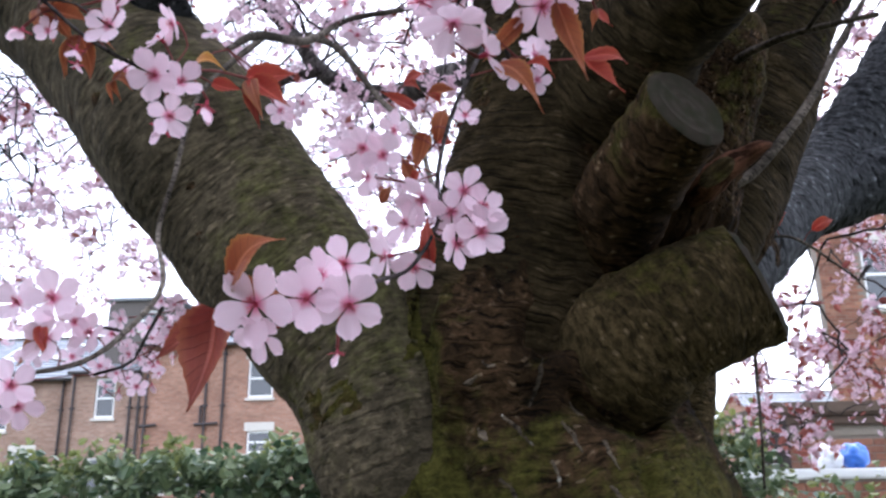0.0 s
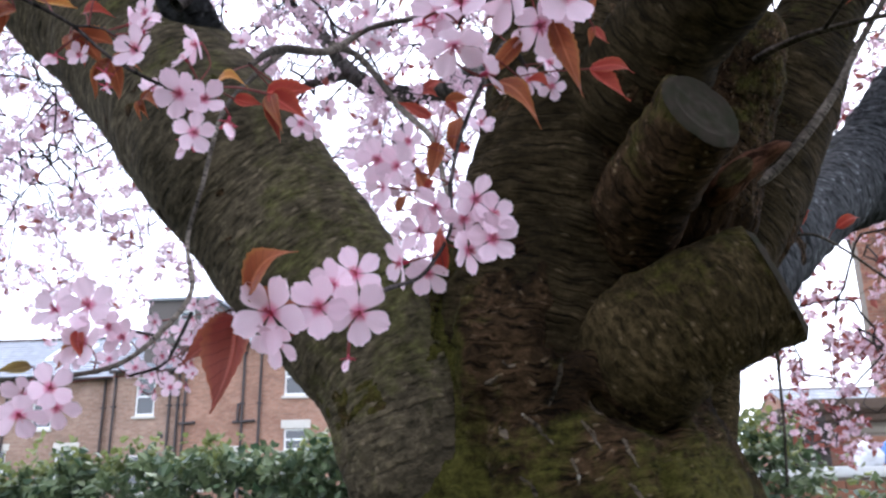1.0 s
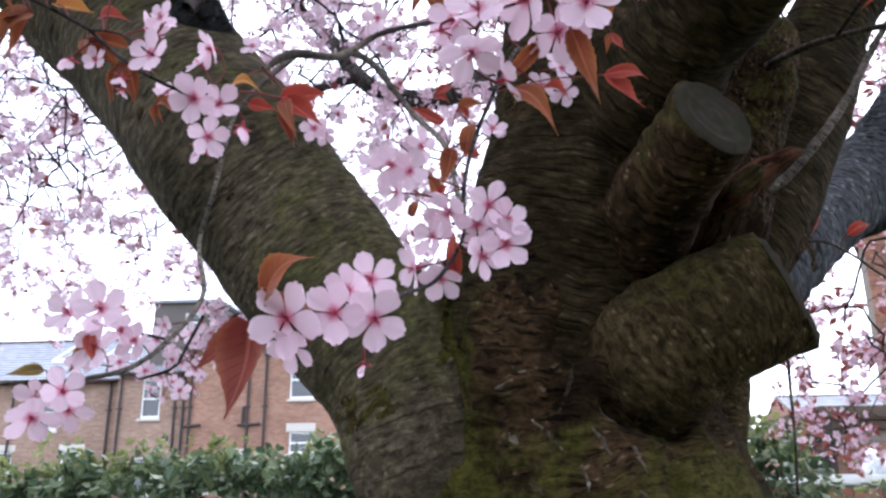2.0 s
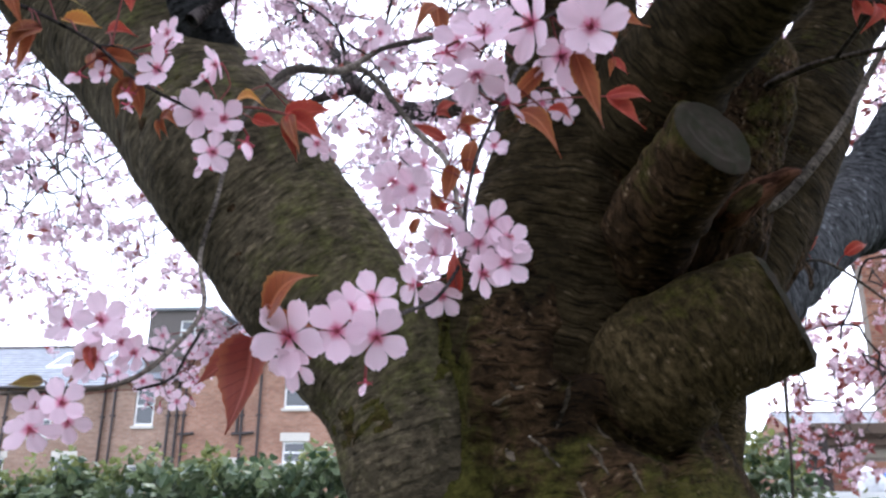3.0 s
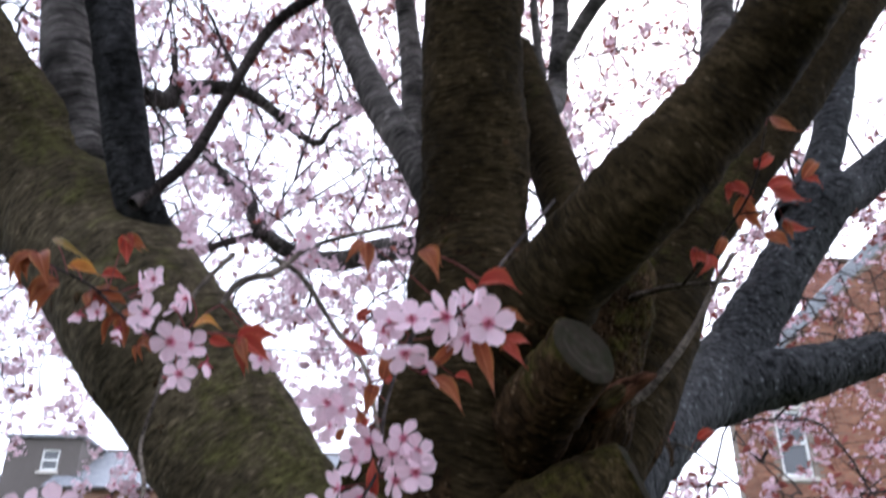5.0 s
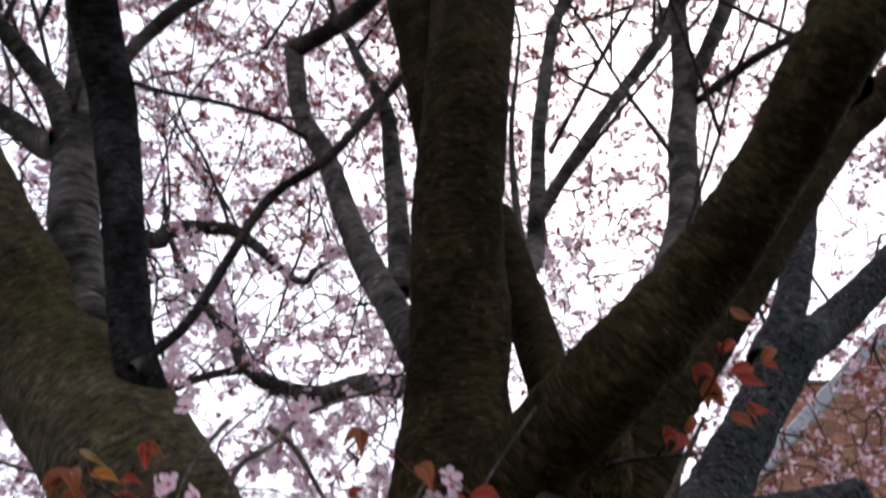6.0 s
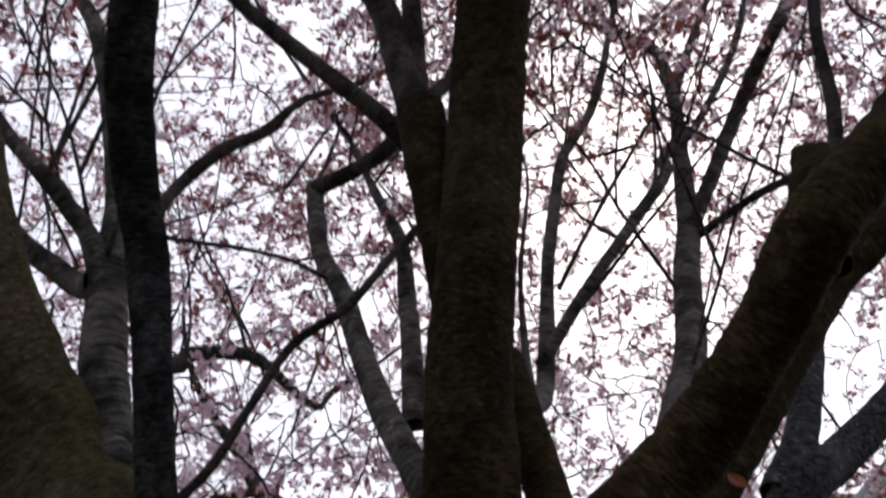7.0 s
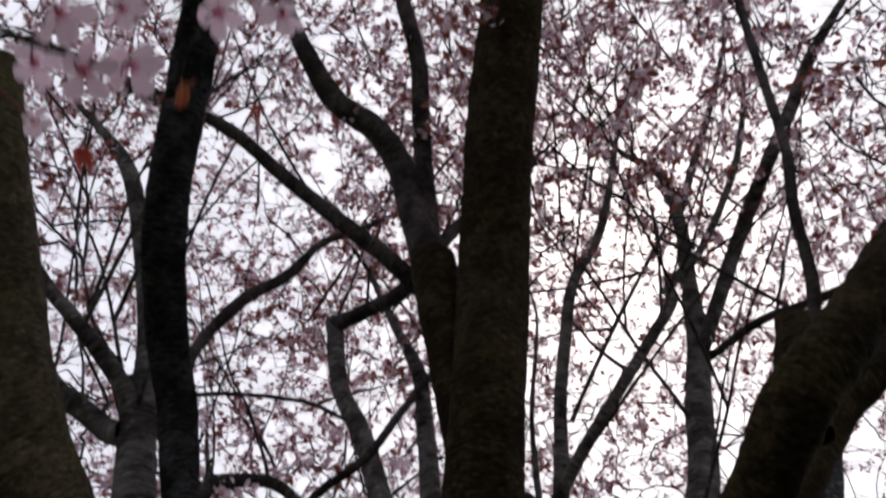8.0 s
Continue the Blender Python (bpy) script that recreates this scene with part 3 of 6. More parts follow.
        (0.401, 1.242, 1.991, 0.1018), (0.480, 1.255, 2.098, 0.1050), (0.559, 1.266, 2.244, 0.0959), (0.673, 1.251, 2.448, 0.0622), (0.819, 1.238, 2.617, 0.0470), (1.206, 1.218, 3.146, 0.0518), (1.383, 1.168, 3.313, 0.0497), (1.637, 1.050, 3.567, 0.0483)],
    "G": [
        (0.443, 1.309, 1.934, 0.0857), (0.598, 1.526, 2.094, 0.0828), (0.805, 1.833, 2.271, 0.0898), (1.032, 2.089, 2.459, 0.1037), (1.193, 2.135, 2.660, 0.0858), (1.375, 2.166, 2.904, 0.0853), (1.530, 2.159, 3.107, 0.0882), (1.756, 2.348, 3.270, 0.0770), (2.103, 2.367, 3.562, 0.0671), (2.592, 2.417, 4.029, 0.0637)],
    "Gr": [
        (0.960, 2.041, 2.370, 0.0909), (1.117, 2.055, 2.423, 0.0869), (1.240, 2.047, 2.447, 0.0804), (1.377, 2.060, 2.485, 0.0673), (1.533, 2.069, 2.533, 0.0597)],
    "log": [
        (0.182, 1.24, 1.766, 0.1215), (0.242, 1.15, 1.811, 0.1034), (0.297, 1.08, 1.85, 0.0926), (0.358, 1.05, 1.89, 0.0822), (0.416, 1.05, 1.915, 0.0800), (0.466, 1.06, 1.934, 0.0790)],
    "stub": [
        (0.222, 1.22, 1.93, 0.0760), (0.292, 1.08, 2.013, 0.0640), (0.330, 0.96, 2.060, 0.0560), (0.357, 0.88, 2.086, 0.0520)],
    "back": [
        (0.409, 1.36, 1.759, 0.0640), (0.432, 1.36, 1.872, 0.0620), (0.455, 1.36, 1.963, 0.062)],
    "web": [
        (0.400, 1.150, 2.060, 0.0900), (0.435, 1.125, 2.160, 0.0800), (0.472, 1.108, 2.245, 0.0620), (0.506, 1.100, 2.305, 0.0420)],
    "trunk": [
        (0.177, 1.22, 1.681, 0.2692), (0.167, 1.2, 1.81, 0.2378)],
}
BLOSSOMS_LOW = [
    (0.023, 0.452, 1.785, 0.041), (0.045, 0.465, 1.79, 0.035), (0.065, 0.473, 1.788, 0.036), (0.049, 0.48, 1.806, 0.03), (0.06, 0.485, 1.813, 0.033), (0.025, 0.46, 1.771, 0.028), (0.06, 0.472, 1.764, 0.015), (0.114, 0.636, 1.868, 0.039), (0.133, 0.63, 1.874, 0.04), (0.121, 0.626, 1.905, 0.037), (0.134, 0.63, 1.894, 0.034), (0.111, 0.64, 1.894, 0.035), (0.089, 0.645, 1.907, 0.042), (0.076, 0.65, 1.889, 0.037), (0.063, 0.64, 1.861, 0.04), (0.083, 0.645, 1.854, 0.036)]
BLOSSOMS_MID = [
    (0.05, 0.605, 1.932, 0.035), (0.065, 0.6, 1.924, 0.032), (0.053, 0.61, 1.912, 0.029), (0.036, 0.615, 1.937, 0.03), (0.07, 0.63, 1.957, 0.028), (0.121, 0.75, 2.025, 0.029), (-0.207, 0.68, 1.846, 0.047), (-0.242, 0.69, 1.846, 0.042), (-0.208, 0.68, 1.815, 0.043), (-0.184, 0.7, 1.822, 0.036), (-0.22, 0.66, 1.776, 0.038), (-0.23, 0.64, 1.754, 0.043), (-0.198, 0.7, 1.831, 0.029)]
BLOSSOMS_HIGH = [
    (-0.098, 0.52, 2.014, 0.024), (-0.113, 0.53, 2.013, 0.024), (-0.094, 0.506, 1.977, 0.035), (-0.082, 0.57, 2.018, 0.031), (-0.092, 0.575, 2.009, 0.027), (-0.087, 0.56, 1.972, 0.038), (-0.074, 0.573, 1.973, 0.034), (-0.079, 0.57, 1.946, 0.033), (-0.116, 0.51, 1.964, 0.019), (-0.146, 0.5, 1.973, 0.021), (-0.128, 0.6, 1.999, 0.021), (-0.026, 0.66, 1.992, 0.024), (-0.03, 0.95, 2.283, 0.041), (-0.022, 1.0, 2.269, 0.038)]
BLOSSOMS_TOP = [
    (0.152, 0.424, 1.946, 0.042), (0.126, 0.43, 1.945, 0.037), (0.182, 0.422, 1.94, 0.039), (0.122, 0.43, 1.92, 0.035), (0.105, 0.44, 1.94, 0.025), (0.174, 0.43, 1.956, 0.032), (0.191, 0.8, 2.113, 0.037), (0.17, 0.8, 2.095, 0.034), (0.194, 0.81, 2.091, 0.03)]
BLOSSOMS_OVERHEAD = [
    (-0.094, -0.33, 2.209, 0.041), (-0.071, -0.328, 2.22, 0.037), (-0.104, -0.36, 2.222, 0.041), (-0.133, -0.323, 2.23, 0.031), (-0.029, -0.34, 2.27, 0.034), (0.001, -0.318, 2.317, 0.035), (-0.081, -0.349, 2.252, 0.031), (-0.193, -0.231, 2.31, 0.03)]
BLOSSOMS_BACK = [
    (-0.335, 1.05, 1.889, 0.033), (-0.287, 1.0, 1.854, 0.032), (-0.308, 1.1, 1.905, 0.033), (-0.283, 1.1, 1.892, 0.031), (-0.321, 1.0, 1.841, 0.031), (-0.28, 1.15, 1.93, 0.032), (-0.297, 1.05, 1.822, 0.03), (-0.329, 0.95, 1.844, 0.033), (-0.348, 0.9, 1.838, 0.034), (-0.387, 0.9, 1.807, 0.032), (-0.278, 1.05, 1.847, 0.029), (-0.349, 1.1, 1.918, 0.031), (-0.251, 1.1, 2.346, 0.038), (-0.129, 1.15, 2.25, 0.036)]
LEAVES_LOW = [
    ((-0.013, 0.5, 1.794), (-0.025, 0.5, 1.739), 0.036, 0),
    ((-0.018, 0.51, 1.796), (-0.05, 0.51, 1.768), 0.02, 0),
    ((0.011, 0.45, 1.794), (0.037, 0.45, 1.817), 0.017, 1),
    ((0.095, 0.64, 1.852), (0.093, 0.64, 1.892), 0.013, 2),
    ((0.083, 0.64, 1.918), (0.074, 0.64, 1.942), 0.013, 1),
    ((0.056, 0.66, 1.91), (0.065, 0.66, 1.924), 0.009, 1),
    ((0.077, 0.72, 2.019), (0.046, 0.72, 2.038), 0.013, 2),
    ((-0.214, 0.68, 1.825), (-0.23, 0.68, 1.793), 0.019, 1),
    ((-0.237, 0.66, 1.793), (-0.27, 0.66, 1.79), 0.012, 3),
    ((0.088, 0.75, 2.048), (0.115, 0.75, 2.052), 0.014, 1),
    ((0.095, 0.75, 2.0), (0.104, 0.75, 2.035), 0.018, 1),
    ((0.055, 0.85, 2.113), (0.08, 0.85, 2.125), 0.015, 2),
    ((0.091, 0.66, 1.967), (0.081, 0.66, 1.933), 0.018, 1)]
LEAVES_TOP = [
    ((0.175, 0.44, 1.936), (0.188, 0.44, 1.891), 0.015, 1),
    ((0.157, 0.45, 1.933), (0.136, 0.45, 1.909), 0.011, 1),
    ((0.143, 0.45, 1.908), (0.166, 0.45, 1.879), 0.014, 1),
    ((0.159, 0.46, 1.912), (0.174, 0.46, 1.904), 0.008, 2),
    ((0.176, 0.43, 1.975), (0.209, 0.43, 1.968), 0.017, 2),
    ((0.192, 0.43, 1.954), (0.214, 0.43, 1.944), 0.012, 1),
    ((0.21, 0.6, 1.994), (0.238, 0.6, 1.966), 0.017, 2),
    ((0.133, 0.44, 2.008), (0.147, 0.44, 1.98), 0.016, 1),
    ((0.175, 0.44, 1.974), (0.167, 0.44, 1.986), 0.007, 2),
    ((0.071, 0.7, 2.149), (0.077, 0.7, 2.108), 0.021, 1),
    ((0.198, 0.46, 1.944), (0.206, 0.46, 1.933), 0.007, 2)]
LEAVES_HIGH = [
    ((-0.164, 0.5, 2.016), (-0.135, 0.5, 2.008), 0.015, 4),
    ((-0.122, 0.5, 2.046), (-0.116, 0.5, 2.019), 0.014, 2),
    ((-0.15, 0.46, 1.983), (-0.169, 0.46, 1.957), 0.015, 1),
    ((-0.154, 0.46, 1.981), (-0.163, 0.46, 1.954), 0.012, 1),
    ((-0.143, 0.52, 2.017), (-0.119, 0.52, 2.012), 0.011, 2),
    ((-0.143, 0.52, 2.0), (-0.116, 0.52, 1.99), 0.015, 1),
    ((-0.151, 0.52, 2.001), (-0.145, 0.52, 1.979), 0.011, 1),
    ((-0.172, 0.48, 2.031), (-0.135, 0.48, 2.009), 0.007, 3),
    ((-0.161, 0.44, 1.998), (-0.147, 0.44, 1.969), 0.017, 1),
    ((-0.125, 0.53, 1.986), (-0.116, 0.53, 1.954), 0.014, 1),
    ((-0.116, 0.56, 1.968), (-0.101, 0.56, 1.96), 0.009, 1),
    ((-0.087, 0.62, 2.01), (-0.058, 0.62, 2.006), 0.014, 4),
    ((-0.043, 0.62, 2.001), (-0.003, 0.62, 2.003), 0.021, 2),
    ((-0.04, 0.62, 1.999), (-0.008, 0.62, 1.975), 0.021, 2),
    ((-0.069, 0.62, 1.997), (-0.045, 0.62, 1.991), 0.013, 2)]
LEAVES_RIGHT = [
    ((0.535, 0.766, 2.274), (0.575, 0.766, 2.272), 0.019, 2),
    ((0.568, 0.783, 2.272), (0.556, 0.783, 2.213), 0.021, 1),
    ((0.576, 0.766, 2.207), (0.609, 0.766, 2.186), 0.021, 1),
    ((0.496, 0.809, 2.205), (0.525, 0.809, 2.182), 0.019, 2),
    ((0.571, 0.723, 2.252), (0.624, 0.723, 2.234), 0.028, 2),
    ((0.569, 0.68, 2.327), (0.61, 0.68, 2.307), 0.02, 1),
    ((0.59, 1.3, 2.082), (0.614, 1.3, 2.106), 0.018, 2),
    ((0.648, 1.3, 2.073), (0.684, 1.3, 2.089), 0.021, 2),
    ((0.527, 0.809, 2.198), (0.541, 0.809, 2.226), 0.016, 1),
    ((0.547, 0.766, 2.284), (0.574, 0.766, 2.256), 0.018, 2),
    ((0.563, 0.783, 2.251), (0.588, 0.783, 2.222), 0.02, 1),
    ((0.595, 0.749, 2.25), (0.622, 0.749, 2.278), 0.019, 2),
    ((0.516, 0.809, 2.198), (0.496, 0.809, 2.164), 0.016, 2),
    ((0.619, 0.723, 2.265), (0.646, 0.723, 2.29), 0.018, 1),
    ((0.573, 0.749, 2.297), (0.602, 0.749, 2.316), 0.016, 2),
    ((0.597, 0.749, 2.218), (0.636, 0.749, 2.211), 0.02, 2)]
LEAVES_OVERHEAD = [
    ((-0.039, -0.315, 2.196), (-0.038, -0.328, 2.207), 0.009, 1),
    ((-0.035, -0.324, 2.204), (-0.029, -0.328, 2.207), 0.004, 1),
    ((-0.159, -0.217, 2.298), (-0.148, -0.201, 2.284), 0.012, 2),
    ((-0.085, -0.086, 2.58), (-0.103, -0.071, 2.567), 0.014, 2)]
SCOOP = (0.421, 1.0, 2.06)
FOLDS = [
    (((0.060, 1.950), (0.057, 1.907), (0.060, 1.8), (0.054, 1.740)), 0.0095, 0.020),
    (((0.287, 2.002), (0.253, 1.953), (0.226, 1.909), (0.204, 1.872)), 0.024, 0.075),
    (((0.235, 1.79), (0.267, 1.768), (0.313, 1.756), (0.366, 1.797)), 0.0062, 0.03),
    (((0.18, 1.856), (0.204, 1.874), (0.26, 1.908)), 0.0062, 0.02),
    (((0.197, 1.856), (0.182, 1.797)), 0.0069, 0.012),
    (((0.321, 1.76), (0.306, 1.724), (0.304, 1.675)), 0.0096, 0.014),
    (((0.106, 1.792), (0.1, 1.729), (0.103, 1.673)), 0.011, 0.014)]
LICHENS = [
    (((0.149, 1.776), (0.167, 1.76), (0.183, 1.74)), 0.0033),
    (((0.216, 1.767), (0.226, 1.753), (0.236, 1.732)), 0.0033),
    (((0.26, 1.745), (0.267, 1.732), (0.275, 1.713)), 0.0037),
    (((0.2, 1.843), (0.194, 1.816), (0.181, 1.784)), 0.003),
    (((0.262, 1.697), (0.27, 1.688), (0.278, 1.675)), 0.0037),
    (((0.121, 1.761), (0.126, 1.755), (0.131, 1.747)), 0.0045),
    (((0.107, 1.812), (0.114, 1.815), (0.122, 1.821)), 0.0037),
    (((0.129, 1.838), (0.136, 1.831), (0.144, 1.832)), 0.003),
    (((0.202, 1.725), (0.207, 1.71), (0.208, 1.696)), 0.0026),
    (((0.144, 1.706), (0.156, 1.697), (0.161, 1.684)), 0.003),
    (((0.228, 1.79), (0.236, 1.777), (0.243, 1.774)), 0.0022)]
TWIGS = {
    "a": [
        (0.205, 0.985, 2.165, 0.0026), (0.172, 0.84, 2.125, 0.0022), (0.15, 0.70, 2.079, 0.0019), (0.134, 0.66, 2.031, 0.0019), (0.112, 0.65, 1.976, 0.0018), (0.101, 0.645, 1.926, 0.0018), (0.101, 0.64, 1.887, 0.0015), (0.085, 0.6, 1.842, 0.0014), (0.072, 0.52, 1.812, 0.0014), (0.062, 0.485, 1.796, 0.0009)],
    "b": [
        (-0.086, 1.0, 2.271, 0.0054), (-0.036, 0.95, 2.218, 0.0043), (0.025, 0.88, 2.112, 0.0035), (0.069, 0.8, 2.036, 0.0031), (0.091, 0.7, 1.948, 0.0022), (0.102, 0.65, 1.886, 0.0018)],
    "c": [
        (-0.164, 1.05, 2.301, 0.0049), (-0.182, 0.95, 2.195, 0.0033), (-0.173, 0.85, 2.099, 0.0025), (-0.167, 0.8, 1.999, 0.0023), (-0.17, 0.78, 1.932, 0.0022), (-0.149, 0.75, 1.873, 0.0023), (-0.164, 0.73, 1.833, 0.0025), (-0.187, 0.7, 1.799, 0.0021), (-0.234, 0.68, 1.787, 0.0018), (-0.298, 0.66, 1.784, 0.0018)],
    "p": [
        (-0.152, 0.76, 1.854, 0.0018), (-0.245, 0.95, 1.869, 0.002), (-0.286, 1.0, 1.844, 0.0021), (-0.318, 0.98, 1.828, 0.0017)],
    "q": [
        (-0.232, 1.180, 1.962, 0.0019), (-0.282, 1.200, 1.954, 0.0014), (-0.339, 1.240, 1.932, 0.0012), (-0.379, 1.260, 1.891, 0.0010), (-0.410, 1.280, 1.841, 0.0007)],
    "d": [
        (-0.174, 0.74, 1.83, 0.0015), (-0.207, 0.72, 1.837, 0.0012), (-0.218, 0.7, 1.849, 0.0012)],
    "e": [
        (-0.66, 0.93, 2.55, 0.004), (-0.52, 0.72, 2.30, 0.003), (-0.36, 0.50, 2.07, 0.002), (-0.201, 0.42, 1.994, 0.0015), (-0.167, 0.45, 1.996, 0.0014), (-0.154, 0.48, 2.0, 0.0013), (-0.136, 0.5, 1.994, 0.0012), (-0.114, 0.51, 1.975, 0.0012), (-0.1, 0.555, 1.978, 0.0013), (-0.082, 0.57, 1.98, 0.0011)],
    "f": [
        (-0.136, 0.5, 1.994, 0.001), (-0.121, 0.51, 1.997, 0.0008), (-0.092, 0.505, 1.975, 0.0008)],
    "g": [
        (0.253, 0.5, 2.092, 0.0017), (0.206, 0.46, 2.019, 0.0014), (0.175, 0.435, 1.967, 0.0011), (0.155, 0.425, 1.947, 0.0009), (0.13, 0.43, 1.941, 0.0008), (0.122, 0.43, 1.923, 0.0006)],
    "h": [
        (0.443, 1.08, 2.211, 0.0062), (0.479, 1.06, 2.24, 0.0057), (0.499, 1.0, 2.229, 0.0047), (0.529, 0.95, 2.217, 0.0037), (0.589, 0.9, 2.204, 0.0029)],
    "i": [
        (0.437, 1.1, 2.075, 0.0083), (0.489, 1.1, 2.088, 0.0068), (0.54, 1.1, 2.139, 0.0065), (0.594, 1.1, 2.207, 0.0058), (0.634, 1.1, 2.274, 0.0047), (0.684, 1.1, 2.351, 0.004)],
    "j": [
        (0.553, 1.3, 2.041, 0.0026), (0.572, 1.3, 2.06, 0.0026), (0.611, 1.3, 2.064, 0.0022), (0.658, 1.32, 2.047, 0.0022), (0.731, 1.35, 2.002, 0.0022)],
    "k": [
        (0.505, 1.2, 1.892, 0.0024), (0.502, 1.2, 1.829, 0.0023), (0.5, 1.2, 1.769, 0.0019), (0.494, 1.2, 1.689, 0.0019)],
    "l": [
        (-0.18, -0.346, 2.247, 0.0027), (-0.129, -0.336, 2.23, 0.0025), (-0.101, -0.322, 2.235, 0.0024), (-0.06, -0.298, 2.228, 0.0021), (-0.049, -0.32, 2.257, 0.0016), (-0.038, -0.329, 2.294, 0.0013)],
    "m": [
        (-0.073, 0.66, 2.05, 0.0025), (-0.076, 0.75, 2.118, 0.0046), (-0.064, 0.9, 2.202, 0.0049), (-0.034, 1.0, 2.292, 0.0039), (0.026, 1.1, 2.369, 0.0039), (0.11, 1.2, 2.449, 0.0038)],
    "n": [
        (0.404, 1.08, 2.054, 0.0149), (0.417, 1.05, 2.06, 0.0211), (0.441, 1.03, 2.076, 0.0179), (0.467, 1.02, 2.089, 0.012), (0.48, 1.01, 2.094, 0.0091), (0.493, 1.01, 2.097, 0.0025)],
    "r": [(0.529, 0.95, 2.217, 0.0026), (0.538, 0.86, 2.226, 0.0022), (0.556, 0.785, 2.247, 0.0018), (0.57, 0.745, 2.28, 0.0014), (0.568, 0.69, 2.322, 0.0008)],
    "s": [(0.556, 0.785, 2.247, 0.0014), (0.585, 0.755, 2.24, 0.0012), (0.619, 0.725, 2.266, 0.0008)],
    "t": [(0.538, 0.86, 2.226, 0.0014), (0.525, 0.815, 2.206, 0.0011), (0.497, 0.805, 2.202, 0.0008)],
}

# ---- ground ----
def ground():
    n = 48
    verts, faces = [], []
    for i in range(n + 1):
        for j in range(n + 1):
            x = ((i / n * 2 - 1) ** 3) * 700
            y = ((j / n * 2 - 1) ** 3) * 700
            near = math.exp(-(x * x + y * y) / 900)
            verts.append((x, y, 0.05 * near * noise.noise(Vector((x, y, 0)) * 0.8) - 0.01))
    for i in range(n):
        for j in range(n):
            a = i * (n + 1) + j
            faces.append((a, a + n + 1, a + n + 2, a + 1))
    ob = new("ground", mesh_from("ground", verts, faces))
    ob.data.materials.append(GRASS)
    tagged(ob, "worn green grass with bare earth patches", "ground", kind="structure")


ground()

# ---- the cherry tree ----
tree = empty("cherry_tree", (0.195, 1.24, 0), "old pink-flowering cherry tree with mossy brown bark", "tree")

trunk_line = [(0.225, 1.25, -0.05, 0.44), (0.225, 1.25, 0.12, 0.375), (0.225, 1.24, 0.45, 0.325), (0.225, 1.23, 1.0, 0.305), (0.228, 1.22, 1.42, 0.305), (0.205, 1.22, 1.60, 0.272), (0.190, 1.22, 1.665, 0.250), (0.178, 1.22, 1.735, 0.222), (0.178, 1.22, 1.79, 0.225), (0.182, 1.22, 1.84, 0.228), (0.19, 1.22, 1.92, 0.20), (0.18, 1.21, 2.00, 0.12)]
def core_mesh():
    """The trunk where the limbs run together: a smooth union of the swept limbs, meshed on a grid, with flaky bark relief."""
    h = 0.0068
    lo, hi = np.array((-0.50, 0.74, 1.30)), np.array((0.74, 1.60, 2.50))
    dims = np.ceil((hi - lo) / h).astype(int) + 1
    total = np.full(dims, 0.2, dtype=np.float32)
    lines = {}
    for key in ("trunk", "left", "centre", "right", "R3", "G", "back", "log", "stub", "V", "web"):
        field = np.full(dims, 0.2, dtype=np.float32)
        S = spline(trunk_line if key == "trunk" else BOUGHS[key], 0.05)
        if key in ("log", "stub"):
            S = S[:-2]
            S[:, 3] -= 0.010
            S[-1][3] *= 0.6
        lines[key] = S
        for a, b in zip(S, S[1:]):
            r = max(a[3], b[3]) + 0.10
            p0 = np.maximum(((np.minimum(a[:3], b[:3]) - r - lo) / h).astype(int), 0)
            p1 = np.minimum(((np.maximum(a[:3], b[:3]) + r - lo) / h).astype(int) + 1, dims)
            if (p1 <= p0).any():
                continue
            gx, gy, gz = np.meshgrid(*[np.arange(p0[k], p1[k]) * h + lo[k] for k in range(3)], indexing="ij", sparse=True)
            d = b[:3] - a[:3]
            t = np.clip(((gx - a[0]) * d[0] + (gy - a[1]) * d[1] + (gz - a[2]) * d[2]) / (d.dot(d) + 1e-9), 0, 1)
            dist = np.sqrt((gx - a[0] - t * d[0]) ** 2 + (gy - a[1] - t * d[1]) ** 2 + (gz - a[2] - t * d[2]) ** 2) - (a[3] + (b[3] - a[3]) * t)
            view = field[p0[0]:p1[0], p0[1]:p1[1], p0[2]:p1[2]]
            np.minimum(view, dist, out=view)
        soft = {"left": 0.014, "log": 0.022, "stub": 0.012}.get(key, 0.016)
        mixed = np.maximum(soft - np.abs(total - field), 0) / soft
        total = np.minimum(total, field) - mixed * mixed * soft * 0.25
    total += 0.006
    # folds between the limbs, worn deeper than the limbs' own meeting lines
    gx, gy, gz = [np.arange(dims[k]) * h + lo[k] for k in range(3)]
    for line, wide, deep in FOLDS:
        near = np.full((dims[0], dims[2]), 9.0)
        for (x0, z0), (x1, z1) in zip(line, line[1:]):
            dx, dz = x1 - x0, z1 - z0
            t = np.clip(((gx[:, None] - x0) * dx + (gz[None, :] - z0) * dz) / (dx * dx + dz * dz), 0, 1)
            near = np.minimum(near, np.hypot(gx[:, None] - x0 - t * dx, gz[None, :] - z0 - t * dz))
        total += (deep * np.exp(-(near / wide) ** 2))[:, None, :] * np.clip((1.22 - gy) / 0.05, 0, 1)[None, :, None]
    inside = total < 0
    corners = [(x, y, z) for x in (0, 1) for y in (0, 1) for z in (0, 1)]

    def cell(v, c):
        return v[c[0]:v.shape[0] - 1 + c[0], c[1]:v.shape[1] - 1 + c[1], c[2]:v.shape[2] - 1 + c[2]]

    hits = sum(cell(inside, c).astype(np.int8) for c in corners)
    active = (hits > 0) & (hits < 8)
    idx = np.argwhere(active)
    number = np.full(active.shape, -1, dtype=np.int64)
    number[active] = np.arange(len(idx))
    value = {c: total[idx[:, 0] + c[0], idx[:, 1] + c[1], idx[:, 2] + c[2]] for c in corners}
